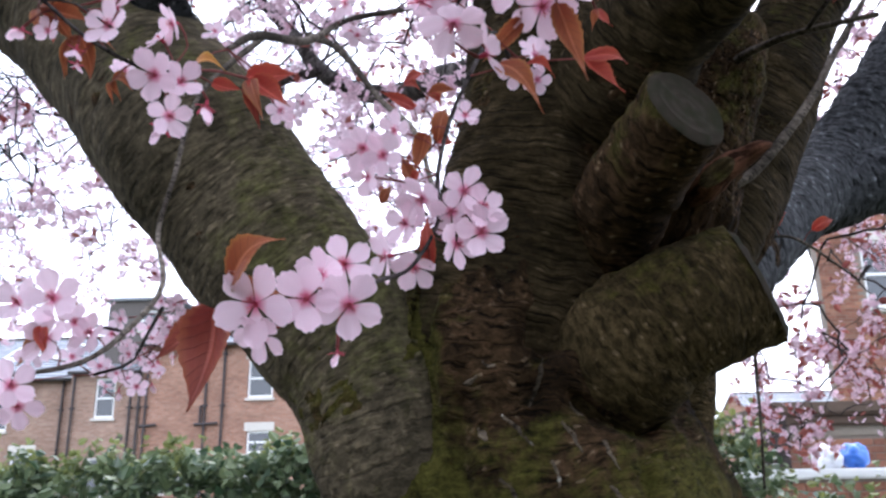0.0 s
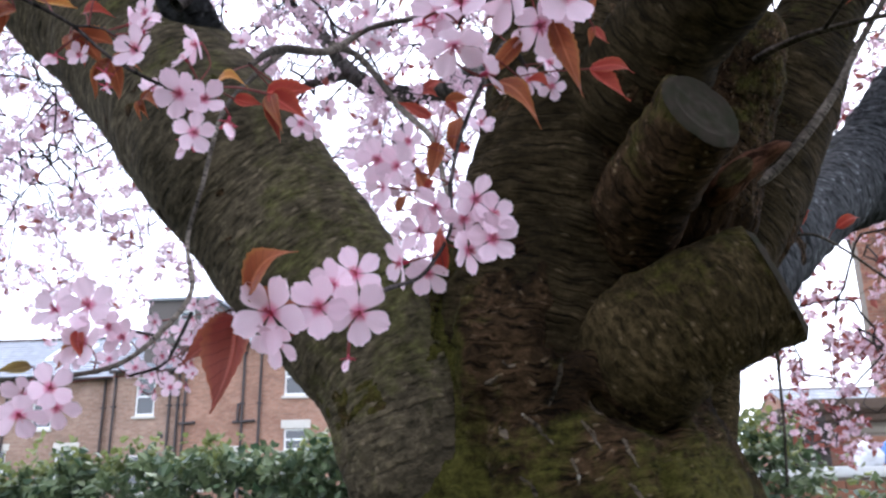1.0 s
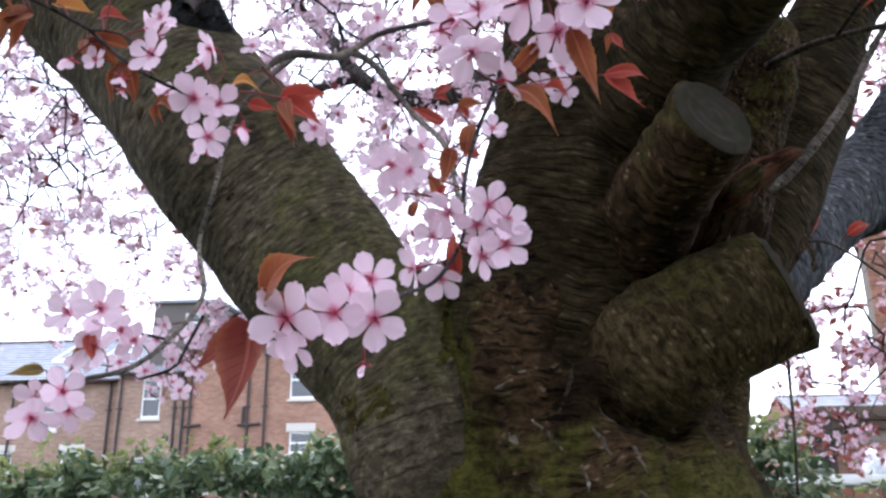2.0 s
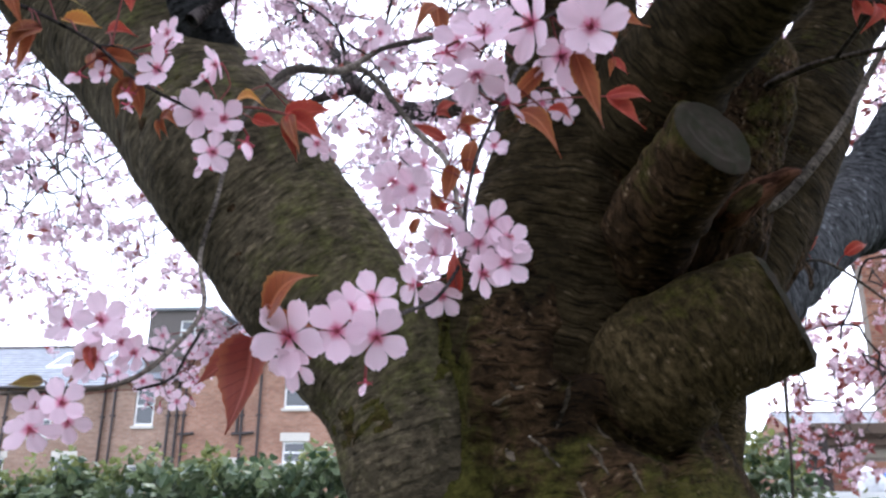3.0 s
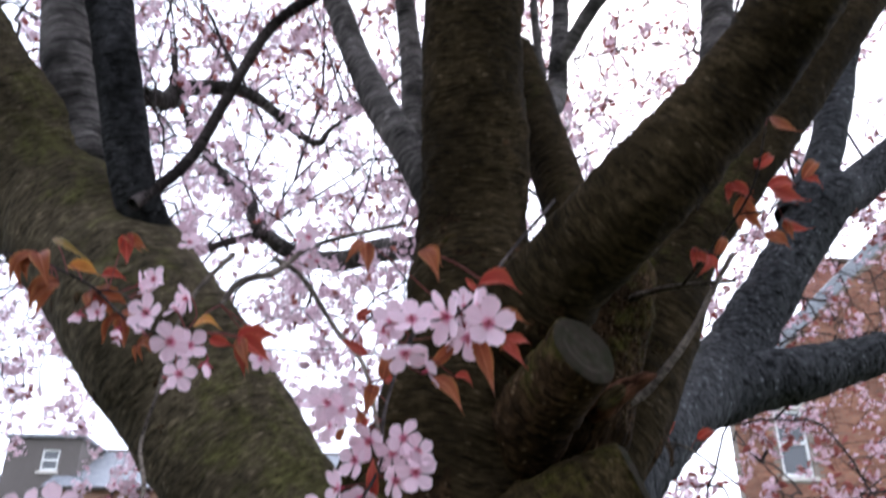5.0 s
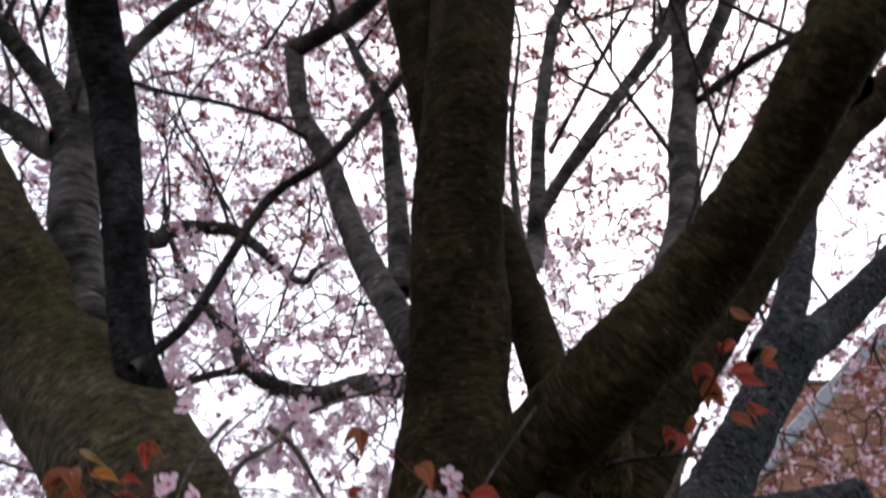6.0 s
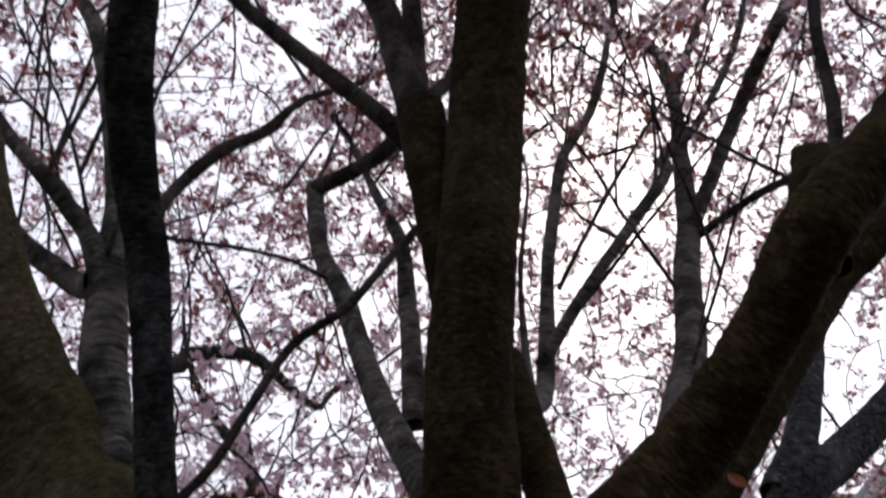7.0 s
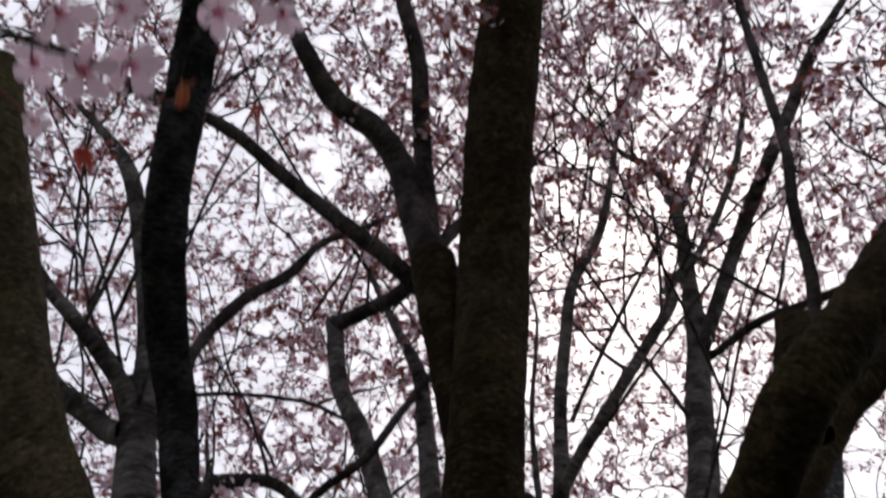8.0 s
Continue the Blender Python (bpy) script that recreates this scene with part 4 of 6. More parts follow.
    acc, num = np.zeros((len(idx), 3)), np.zeros(len(idx))
    for a in corners:
        for k in range(3):
            if a[k]:
                continue
            b = tuple(1 if m == k else a[m] for m in range(3))
            cross = (value[a] < 0) != (value[b] < 0)
            t = np.where(cross, value[a] / (value[a] - value[b] + 1e-12), 0)
            p = np.array(a, dtype=float)[None, :] + t[:, None] * (np.array(b) - np.array(a))[None, :]
            acc += p * cross[:, None]
            num += cross
    grad = np.stack([sum(value[c] * (1 if c[k] else -1) for c in corners) for k in range(3)], axis=1)
    grad /= np.linalg.norm(grad, axis=1)[:, None] + 1e-9
    pts = lo + (idx + acc / num[:, None]) * h
    faces = []
    for k in range(3):
        u, w = [m for m in range(3) if m != k]
        a = [slice(None)] * 3
        b = [slice(None)] * 3
        a[k], b[k] = slice(0, -1), slice(1, None)
        sa, sb = inside[tuple(a)], inside[tuple(b)]
        e = np.argwhere(sa != sb)
        e = e[(e[:, u] > 0) & (e[:, w] > 0) & (e[:, u] < active.shape[u]) & (e[:, w] < active.shape[w])]
        q = []
        for du, dw in ((-1, -1), (0, -1), (0, 0), (-1, 0)):
            c = e.copy()
            c[:, u] += du
            c[:, w] += dw
            q.append(number[c[:, 0], c[:, 1], c[:, 2]])
        q = np.stack(q, axis=1)
        keep = q.min(axis=1) >= 0
        q, e = q[keep], e[keep]
        turn = sa[e[:, 0], e[:, 1], e[:, 2]] != (k != 1)
        q[turn] = q[turn][:, ::-1]
        faces.append(q)
    faces = np.vstack(faces)
    # bark runs round the limb that each spot belongs to
    spots = {}
    for key, S in lines.items():
        best, reach = np.full(len(pts), 9.0), np.full(len(pts), 9.0)
        us, vs = np.zeros(len(pts)), np.zeros(len(pts))
        run = 0.0
        side = np.array((0.0, 1.0, 0.0))
        for a, b in zip(S, S[1:]):
            d = b[:3] - a[:3]
            size = np.linalg.norm(d)
            way = d / size
            n1 = side - way * side.dot(way)
            n1 /= np.linalg.norm(n1)
            n2 = np.cross(way, n1)
            rel = pts - a[:3]
            along = np.clip(rel @ way, 0, size)
            off = rel - along[:, None] * way
            r = a[3] + (b[3] - a[3]) * along / size
            whole = rel - along[:, None] * way
            gone = np.linalg.norm(whole, axis=1)
            near = gone < reach
            reach[near] = gone[near]
            best[near] = (gone - r)[near]
            us[near] = (np.arctan2(off @ n2, -(off @ n1)) * 0.2)[near]
            vs[near] = (run + along)[near]
            run += size
        spots[key] = (best, us, vs)
    keys = list(lines)
    owner = np.argmin(np.stack([spots[k][0] for k in keys]), axis=0)
    U = np.stack([spots[k][1] for k in keys])
    V = np.stack([spots[k][2] for k in keys])
    loop_owner = np.repeat(owner[faces[:, 0]], 4)
    flat = faces.ravel()
    loop_uv = np.stack([U[loop_owner, flat], V[loop_owner, flat]], axis=1)
    out = []
    for i, (p, g) in enumerate(zip(pts, grad)):
        v = Vector(p)
        u, s = U[owner[i], i], V[owner[i], i]
        bend = 3.2 * noise.noise(v * 12)
        q = Vector((u * 30 + owner[i] * 7.3, s * 74 + bend, 0.6 * noise.noise(v * 8)))
        flake = noise.noise(q)
        flake = abs(flake) ** 0.6 * (1 if flake > 0 else -1)
        amount = 0.008 * noise.noise(v * 8.5) + 0.004 * noise.noise(v * 21) + 0.0030 * flake + 0.0026 * noise.noise(q * 2.1) + 0.0012 * noise.noise(v * 75)
        out.append(p + g * amount)
    moss = np.exp(-((pts[:, 0] - 0.05) / (0.022 + 0.09 * np.clip(1.84 - pts[:, 2], 0, 0.3))) ** 2) * np.clip((1.94 - pts[:, 2]) / 0.12, 0, 1)
    moss = np.maximum(1.15 * moss, 0.55 * np.clip((1.88 - pts[:, 2]) / 0.16, 0, 1))
    moss = np.maximum(moss, 0.9 * np.exp(-((pts[:, 0] - 0.19 - 0.1 * (pts[:, 2] - 1.8)) / 0.05) ** 2) * np.clip((1.90 - pts[:, 2]) / 0.1, 0, 1))
    moss = np.maximum(moss, 0.55 * np.exp(-((pts[:, 0] - 0.42) / 0.09) ** 2) * np.clip((1.84 - pts[:, 2]) / 0.1, 0, 1))
    moss = np.maximum(moss, 0.9 * np.exp(-((pts[:, 0] - 0.46) / 0.07) ** 2 - ((pts[:, 2] - 2.17) / 0.10) ** 2))
    return out, faces.tolist(), loop_uv, moss


low = tube("low", [p for p in trunk_line if p[2] < 1.5], 96, 0.02, 0.05, 0.003, 3, False)
cv, cf, cuv, cmoss = core_mesh()
base = len(cv)
low_uv = np.zeros(len(low.loops) * 2, dtype=np.float32)
low.uv_layers[0].data.foreach_get("uv", low_uv)
cv += [np.array(v.co) for v in low.vertices]
cf += [tuple(base + k for k in f.vertices) for f in low.polygons]
bpy.data.meshes.remove(low)
trunk_mesh = mesh_from("trunk", cv, cf, lambda loops: np.vstack([cuv, low_uv.reshape(-1, 2)]))
trunk_mesh.attributes.new("moss", "FLOAT", "POINT").data.foreach_set("value", np.concatenate([cmoss, np.zeros(len(cv) - base)]).astype(np.float32))
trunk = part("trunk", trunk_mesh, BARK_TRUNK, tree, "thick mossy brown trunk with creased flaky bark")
trunk_tree = BVHTree.FromPolygons([Vector(v) for v in cv], cf)


def lichen(points, width, seed, ground, host):
    """A crusty pale streak lying on the trunk along (x, z) points."""
    verts, faces = [], []
    S = spline([(x, 0.0, z, width) for x, z in points], 0.004)
    for i, q in enumerate(S):
        t = S[min(i + 1, len(S) - 1)][:3] - S[max(i - 1, 0)][:3]
        across = Vector((-t[2], 0, t[0])).normalized()
        taper = math.sin(math.pi * (i + 0.6) / (len(S) + 0.2)) ** 0.5
        for j in range(5):
            k = (j - 2) / 2
            ragged = max(0.1, 1.3 + 2.2 * noise.noise(Vector((i * 0.45, j * 3.1, seed))))
            at = Vector((q[0], 0.3, q[2])) + across * (k * width * taper * ragged)
            hit, normal, _, _ = ground.ray_cast(at, Vector((0, 1, 0)), 2.0)
            if hit is None:
                hit, normal = Vector((at.x, 1.0, at.z)), Vector((0, -1, 0))
            verts.append(hit + Vector((0, -1, 0)) * ((0.0008, 0.0012, -0.005)[abs(j - 2)] + 0.0016 * noise.noise(Vector((i * 1.3, j * 2.0, seed)))))
    for i in range(len(S) - 1):
        for j in range(4):
            a = i * 5 + j
            faces.append((a, a + 1, a + 6, a + 5))
    part("lichen_streak", mesh_from("lichen_streak", verts, faces, [(v.x, v.z) for v in verts]), LICHEN, host, "pale crusty lichen streak")


for k, (points, width) in enumerate(LICHENS):
    lichen(points, width, k * 3.7, trunk_tree, trunk)

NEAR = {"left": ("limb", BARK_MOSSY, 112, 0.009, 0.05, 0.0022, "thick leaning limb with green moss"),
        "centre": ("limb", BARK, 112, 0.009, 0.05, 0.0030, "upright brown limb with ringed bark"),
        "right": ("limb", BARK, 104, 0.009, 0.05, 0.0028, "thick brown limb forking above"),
        "right_stub": ("stub", BARK, 64, 0.012, 0.08, 0.003, "broken stub end"),
        "log": ("cut_limb", BARK_CUT, 112, 0.006, 0.025, 0.0030, "sawn-off mossy limb stump"),
        "stub": ("cut_limb", BARK_TRUNK, 96, 0.006, 0.06, 0.0026, "sawn-off branch stump with dark cut face"),
        "G": ("limb", BARK_GREY, 72, 0.014, 0.08, 0.003, "grey scaly limb leaning away"),
        "Gr": ("limb", BARK_GREY, 72, 0.014, 0.08, 0.003, "grey scaly limb reaching sideways"),
        "back": ("limb", BARK_CUT, 48, 0.014, 0.05, 0.002, "short limb base behind the sawn limb"),
        "R3": ("limb", BARK, 64, 0.014, 0.07, 0.002, "dark grey limb"),
        "L2": ("limb", BARK_DARK, 56, 0.016, 0.06, 0.0015, "dark upright limb"),
        "L3": ("limb", BARK_HAZED, 48, 0.018, 0.06, 0.0012, "grey-green upright limb"),
        "J": ("limb", BARK, 40, 0.02, 0.08, 0.0012, "side stem beside the upright limb"),
        "S1": ("limb", BARK_HAZED, 40, 0.02, 0.06, 0.0012, "grey stem with a broken top"),
        "V": ("limb", BARK, 40, 0.02, 0.06, 0.0012, "short fork limb"),
        "N": ("limb", BARK_HAZED, 36, 0.02, 0.06, 0.0010, "grey stem behind"),
        "K": ("limb", BARK_GREY, 32, 0.03, 0.06, 0.0012, "grey stem behind")}


def sawn_face(line, parent, tilt):
    """A dark weathered cut face with rings and a raised bark rim at a limb's sawn end."""
    a, b = Vector(line[-2][:3]), Vector(line[-1][:3])
    r = line[-1][3]
    way = (b - a).normalized()
    way = (way + Vector(tilt)).normalized()
    verts, faces = [(0, 0, 0.002)], []
    rings, sides = 7, 48
    for i in range(1, rings + 1):
        for j in range(sides):
            t = 2 * math.pi * j / sides
            rr = r * 1.01 * i / rings * (1 + 0.05 * noise.noise(Vector((math.cos(t) * 1.2, math.sin(t) * 1.2, r * 40))))
            z = 0.0025 * noise.noise(Vector((math.cos(t) * rr * 60, math.sin(t) * rr * 60, 3))) + (0.004 if i == rings - 1 else -0.004 if i == rings else 0.0)
            verts.append((rr * math.cos(t), rr * math.sin(t), z))
    for j in range(sides):
        faces.append((0, 1 + j, 1 + (j + 1) % sides))
    for i in range(rings - 1):
        for j in range(sides):
            p, q = 1 + i * sides + j, 1 + i * sides + (j + 1) % sides
            faces.append((p, p + sides, q + sides, q))
    m = Matrix.Translation(b + way * 0.004) @ way.to_track_quat("Z", "Y").to_matrix().to_4x4()
    ob = part("cut_face", mesh_from("cut_face", verts, faces), CUT, parent, "weathered dark sawn wood face")
    ob.matrix_basis = m
    return way


STUB_TILT, LOG_TILT = (0.22, 0.108, 0.06), (0.0, -0.50, 0.04)
limb_parts = {}
end_rnd = random.Random(21)


def run_out(line):
    """Lets a branch taper off into a fine bent tip."""
    a, b = np.array(line[-2][:3]), np.array(line[-1][:3])
    d = (b - a) / np.linalg.norm(b - a)
    r, p, out = line[-1][3], b, list(line)
    for k in range(1, 5):
        d = d + np.array([end_rnd.uniform(-0.25, 0.25), end_rnd.uniform(-0.2, 0.2), end_rnd.uniform(-0.05, 0.25)])
        d /= np.linalg.norm(d)
        p = p + d * (0.12 + 6 * r)
        out.append((*p, max(0.0015, r * (1 - k * 0.23))))
    return out


# Branches that take the haze-lightened bark.
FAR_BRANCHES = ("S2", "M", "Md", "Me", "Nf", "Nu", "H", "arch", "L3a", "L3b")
RUN_OUT = ("L3", "L3a", "L3b", "Ja", "Jb", "Jc", "Jd", "H", "Hb", "arch", "diag", "L2up", "M", "Md", "Me", "Mf", "N", "Nf", "Nl", "Nu", "shoot", "K", "S2")
for k, (key, line) in enumerate(BOUGHS.items()):
    if key in ("trunk", "web"):
        continue
    if key in NEAR:
        name, mat, sides, step, lump, ridge, label = NEAR[key]
    else:
        name, mat, sides, step, lump, ridge, label = "branch", BARK_HAZED if key in FAR_BRANCHES else BARK_THIN, 16, 0.03, 0.08, 0.0, ""
    if key in RUN_OUT:
        line = run_out(line)
    end = None
    if key in ("log", "stub"):
        d = (Vector(line[-1][:3]) - Vector(line[-2][:3])).normalized() + Vector(STUB_TILT if key == "stub" else LOG_TILT)
        end = np.array(d.normalized())
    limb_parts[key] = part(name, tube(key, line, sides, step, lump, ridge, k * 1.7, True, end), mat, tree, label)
    if key == "log":
        sawn_face(line, limb_parts[key], LOG_TILT)
    if key == "stub":
        sawn_face(line, limb_parts[key], STUB_TILT)

twig_points = []
for k, (key, line) in enumerate(TWIGS.items()):
    thick = max(p[3] for p in line) > 0.012
    part("torn_branch_end" if thick else "twig", tube("twig", line, 20 if thick else 10, 0.008, 0.12, 0.0, k * 2.3), TORN if thick else TWIG_TAN if key in "bmchijk" else BARK_THIN, tree, "split reddish torn wood" if thick else "")
    twig_points.extend(Vector(p[:3]) for p in spline(line, 0.01))


scoop_verts, scoop_faces = [(0, 0, -0.004)], []
for i in range(1, 5):
    for j in range(20):
        a = j * math.pi / 10
        ragged = 1 + 0.10 * noise.noise(Vector((math.cos(a) * 2, math.sin(a) * 2, 1.0)))
        scoop_verts.append((0.028 * i / 4 * math.cos(a) * ragged, 0.0125 * i / 4 * math.sin(a) * ragged, 0.006 * (i / 4) ** 2 - 0.004 + (-0.006 if i == 4 else 0)))
scoop_faces += [(0, 1 + j, 1 + (j + 1) % 20) for j in range(20)]
scoop_faces += [(1 + i * 20 + j, 21 + i * 20 + j, 21 + i * 20 + (j + 1) % 20, 1 + i * 20 + (j + 1) % 20) for i in range(3) for j in range(20)]
scoop = part("torn_face", mesh_from("torn_face", scoop_verts, scoop_faces, [(v[0], v[1]) for v in scoop_verts]), BARK_CUT, tree, "pale torn wood face")
scoop.matrix_basis = Matrix.Translation(SCOOP) @ Matrix.Rotation(radians(90), 4, "X") @ Matrix.Rotation(radians(38), 4, "Z")


# ---- blossoms close by ----
def petal_mesh():
    """One cupped petal, a unit long, notched at the tip."""
    nu, nv = 6, 7
    verts, uvs, faces = [], [], []
    for i in range(nv + 1):
        v = i / nv
        w = 0.345 * math.sin(math.pi * min(1, 0.03 + 0.81 * v ** 1.18)) ** 0.88
        for j in range(nu + 1):
            u = j / nu * 2 - 1
            y = 0.07 + 0.97 * v - 0.11 * v ** 5 * (1 - abs(u)) ** 2 - 0.17 * v ** 4 * u * u
            z = 0.10 * v * v + 0.16 * (u * w) ** 2 + 0.03 * math.sin(5 * u + 3 * v) * v
            verts.append((u * w, y, z))
            uvs.append((j / nu, v))
    for i in range(nv):
        for j in range(nu):
            a = i * (nu + 1) + j
            faces.append((a, a + 1, a + nu + 2, a + nu + 1))
    return mesh_from("petal", verts, faces, uvs)


def stamen_mesh(seed):
    rnd = random.Random(seed)
    verts, uvs, faces = [], [], []
    for k in range(13):
        a, lean, ln = rnd.uniform(0, 6.283), rnd.uniform(0.15, 0.9), rnd.uniform(0.15, 0.30)
        d = Vector((math.cos(a) * lean, math.sin(a) * lean, 1)).normalized()
        s = Vector((-math.sin(a), math.cos(a), 0)) * 0.008
        up = d.cross(s).normalized() * 0.008
        b = len(verts)
        for q, sc in ((Vector((0, 0, 0.02)), 1.6), (d * ln, 1.0), (d * (ln + 0.02), 3.0), (d * (ln + 0.06), 1.5)):
            for w in (s, up, -s, -up):
                verts.append(q + w * sc)
                uvs.append((0.5, min(1, q.length / 0.4)))
        for i in range(3):
            for j in range(4):
                faces.append((b + i * 4 + j, b + i * 4 + (j + 1) % 4, b + i * 4 + 4 + (j + 1) % 4, b + i * 4 + 4 + j))
    b = len(verts)
    for i, (z, r) in enumerate(((0.03, 0.07), (0.0, 0.085), (-0.12, 0.08), (-0.26, 0.05))):
        for j in range(8):
            verts.append((r * math.cos(j * 0.785), r * math.sin(j * 0.785), z))
            uvs.append((0.3, 0.0))
    for i in range(3):
        for j in range(8):
            faces.append((b + i * 8 + j, b + i * 8 + (j + 1) % 8, b + i * 8 + 8 + (j + 1) % 8, b + i * 8 + 8 + j))
    faces.append(tuple(b + j for j in range(8)))
    return mesh_from("blossom", verts, faces, uvs)


PETAL_MESH = petal_mesh()
PETAL_MESH.materials.append(PETAL)
SEPAL_MESH = mesh_from("sepal", [(x * (0.5 if y > 0.9 else 1), y, 0.1 * y * y + abs(x) * 0.3) for y in (0.05, 0.35, 0.7, 1.0) for x in (-0.13, 0.0, 0.13)], [(a, a + 1, a + 4, a + 3) for r in (0, 3, 6) for a in (r, r + 1)], [(0.5, 0.2)] * 12)
SEPAL_MESH.materials.append(STAMEN)
STAMENS = [stamen_mesh(s) for s in range(3)]
for s in STAMENS:
    s.materials.append(STAMEN)
flower_rnd = random.Random(11)


def nearest_twig(p):
    return min(twig_points, key=lambda q: (q - p).length_squared)


def blossom(place, diameter, opening, below=False, sway=0.6):
    """A five-petalled blossom on its stalk; opening below 0.5 is a bud."""
    p = Vector(place)
    twig = nearest_twig(p)
    outward = (p - twig).normalized() if (p - twig).length > 1e-4 else Vector((0, -1, 0))
    face = (Vector((0.0, -0.75, -0.15)) + 0.55 * outward + Vector([flower_rnd.uniform(-sway, sway) for _ in range(3)])).normalized()
    if below:
        face = (Vector((0.1, 0.6, 0.7)) + Vector([flower_rnd.uniform(-0.5, 0.5) for _ in range(3)])).normalized()
    if opening < 0.5:
        face = (Vector((0, -0.15, -1)) + Vector([flower_rnd.uniform(-0.25, 0.25) for _ in range(3)])).normalized()
    m = Matrix.Translation(p) @ face.to_track_quat("Z", "Y").to_matrix().to_4x4() @ Matrix.Rotation(flower_rnd.uniform(0, 6.283), 4, "Z") @ Matrix.Scale(diameter * 0.54, 4)
    b = new("blossom", STAMENS[flower_rnd.randrange(3)])
    b.parent = tree
    b.matrix_parent_inverse = tree.matrix_basis.inverted()
    b.matrix_basis = m
    tagged(b, "pink five-petalled cherry blossom" if opening > 0.5 else "spent pink blossom with two petals left on a red calyx")
    for k in range(0 if opening > 0.5 else 5):
        sp = new("sepal", SEPAL_MESH)
        sp.parent = b
        sp.matrix_basis = Matrix.Rotation(radians(72 * k + 36), 4, "Z") @ Matrix.Rotation(radians(flower_rnd.uniform(-10, 25)), 4, "X") @ Matrix.Scale(flower_rnd.uniform(0.5, 0.62), 4)
    for k in range(5 if opening > 0.5 else 2):
        pt = new("petal", PETAL_MESH)
        pt.parent = b
        cup = (8 if opening > 0.5 else 62) + flower_rnd.uniform(-9, 12)
        pt.matrix_basis = Matrix.Rotation(radians(72 * k + flower_rnd.uniform(-6, 6)), 4, "Z") @ Matrix.Rotation(radians(cup), 4, "X") @ Matrix.Rotation(radians(flower_rnd.uniform(-10, 10)), 4, "Y") @ Matrix.Scale(flower_rnd.uniform(0.93, 1.06), 4)
    back = p - face * diameter * 0.14
    gap = (twig - back).length
    if gap < 0.14:
        mid = (back + twig) / 2 - face * gap * 0.25
        line = [(*twig, 0.0007), (*mid, 0.0006), (*back, 0.0010)]
        part("flower_stalk", tube("flower_stalk", line, 6, 0.006, 0.0), STALK, tree)


fill_rnd = random.Random(31)
SPRAY = spline(TWIGS["q"], 0.02)
for k in range(44):
    # a crowded spray hanging behind the large leaf
    base = SPRAY[fill_rnd.randrange(1, len(SPRAY))]
    d = fill_rnd.uniform(0.021, 0.029)
    blossom((base[0] + fill_rnd.gauss(0, 0.024), base[1] + fill_rnd.gauss(0, 0.03), base[2] + fill_rnd.gauss(-0.004, 0.022)), d, 1.0 if fill_rnd.random() < 0.8 else 0.3, False, 0.9)
BUDS = {(0, 6), (2, 8), (2, 9), (3, 4)}
for gi, flowers in enumerate((BLOSSOMS_LOW, BLOSSOMS_MID, BLOSSOMS_HIGH, BLOSSOMS_TOP, BLOSSOMS_OVERHEAD, BLOSSOMS_BACK)):
    for fi, (x, y, z, d) in enumerate(flowers):
        blossom((x, y, z), d, 0.3 if (gi, fi) in BUDS else 1.0, gi == 4, 0.45 if gi == 0 else 0.65)
        if fill_rnd.random() < (0.0, 0.35, 0.7, 0.45, 0.0, 0.0)[gi]:
            # a neighbour of the same cluster, a little behind
            side = Vector((fill_rnd.uniform(-1, 1), 0, fill_rnd.uniform(-1, 1))).normalized() * d * fill_rnd.uniform(0.3, 0.55)
            blossom((x + side.x, y + d * fill_rnd.uniform(0.35, 0.7), z + side.z), d * fill_rnd.uniform(0.8, 0.95), 1.0 if fill_rnd.random() < 0.7 else 0.3)


def leaf_mesh(name, a, b, width, seed):
    """A pointed, folded leaf with a toothed edge from its stalk end a to its tip b."""
    rnd = random.Random(seed)
    a, b = Vector(a), Vector(b)
    along = b - a
    ln = along.length
    along.normalize()
    side = along.cross(Vector((0.1 + rnd.uniform(-0.3, 0.3), -1, 0.15 + rnd.uniform(-0.3, 0.3)))).normalized()
    up = side.cross(along)
    curl, fold, droop = rnd.choice((-1, 1)) * rnd.uniform(0.10, 0.3), rnd.uniform(0.35, 1.1), rnd.uniform(0.0, 0.16)
    nv, nu = 18, 6
    verts, uvs, faces = [], [], []
    for i in range(nv + 1):
        v = i / nv
        w = width * 0.44 * (math.sin(math.pi * min(1.0, v ** 0.62 + 0.02)) ** 0.85) * (1 - 0.6 * max(0, v - 0.55) / 0.45)
        w *= 1 + (0.07 if i % 2 else -0.05)
        for j in range(nu + 1):
            u = j / nu * 2 - 1
            p = a + along * (ln * v) + side * (u * w) + up * (abs(u) * w * fold + curl * ln * math.sin(math.pi * v) + 0.035 * ln * math.sin(8 * v + 2.5 * u) * abs(u)) + Vector((0, 0, ln * droop * (math.sin(math.pi * v) * 0.8)))
            verts.append(p)
            uvs.append((j / nu, v))
    for i in range(nv):
        for j in range(nu):
            k = i * (nu + 1) + j
            faces.append((k, k + 1, k + nu + 2, k + nu + 1))
    return mesh_from(name, verts, faces, uvs)


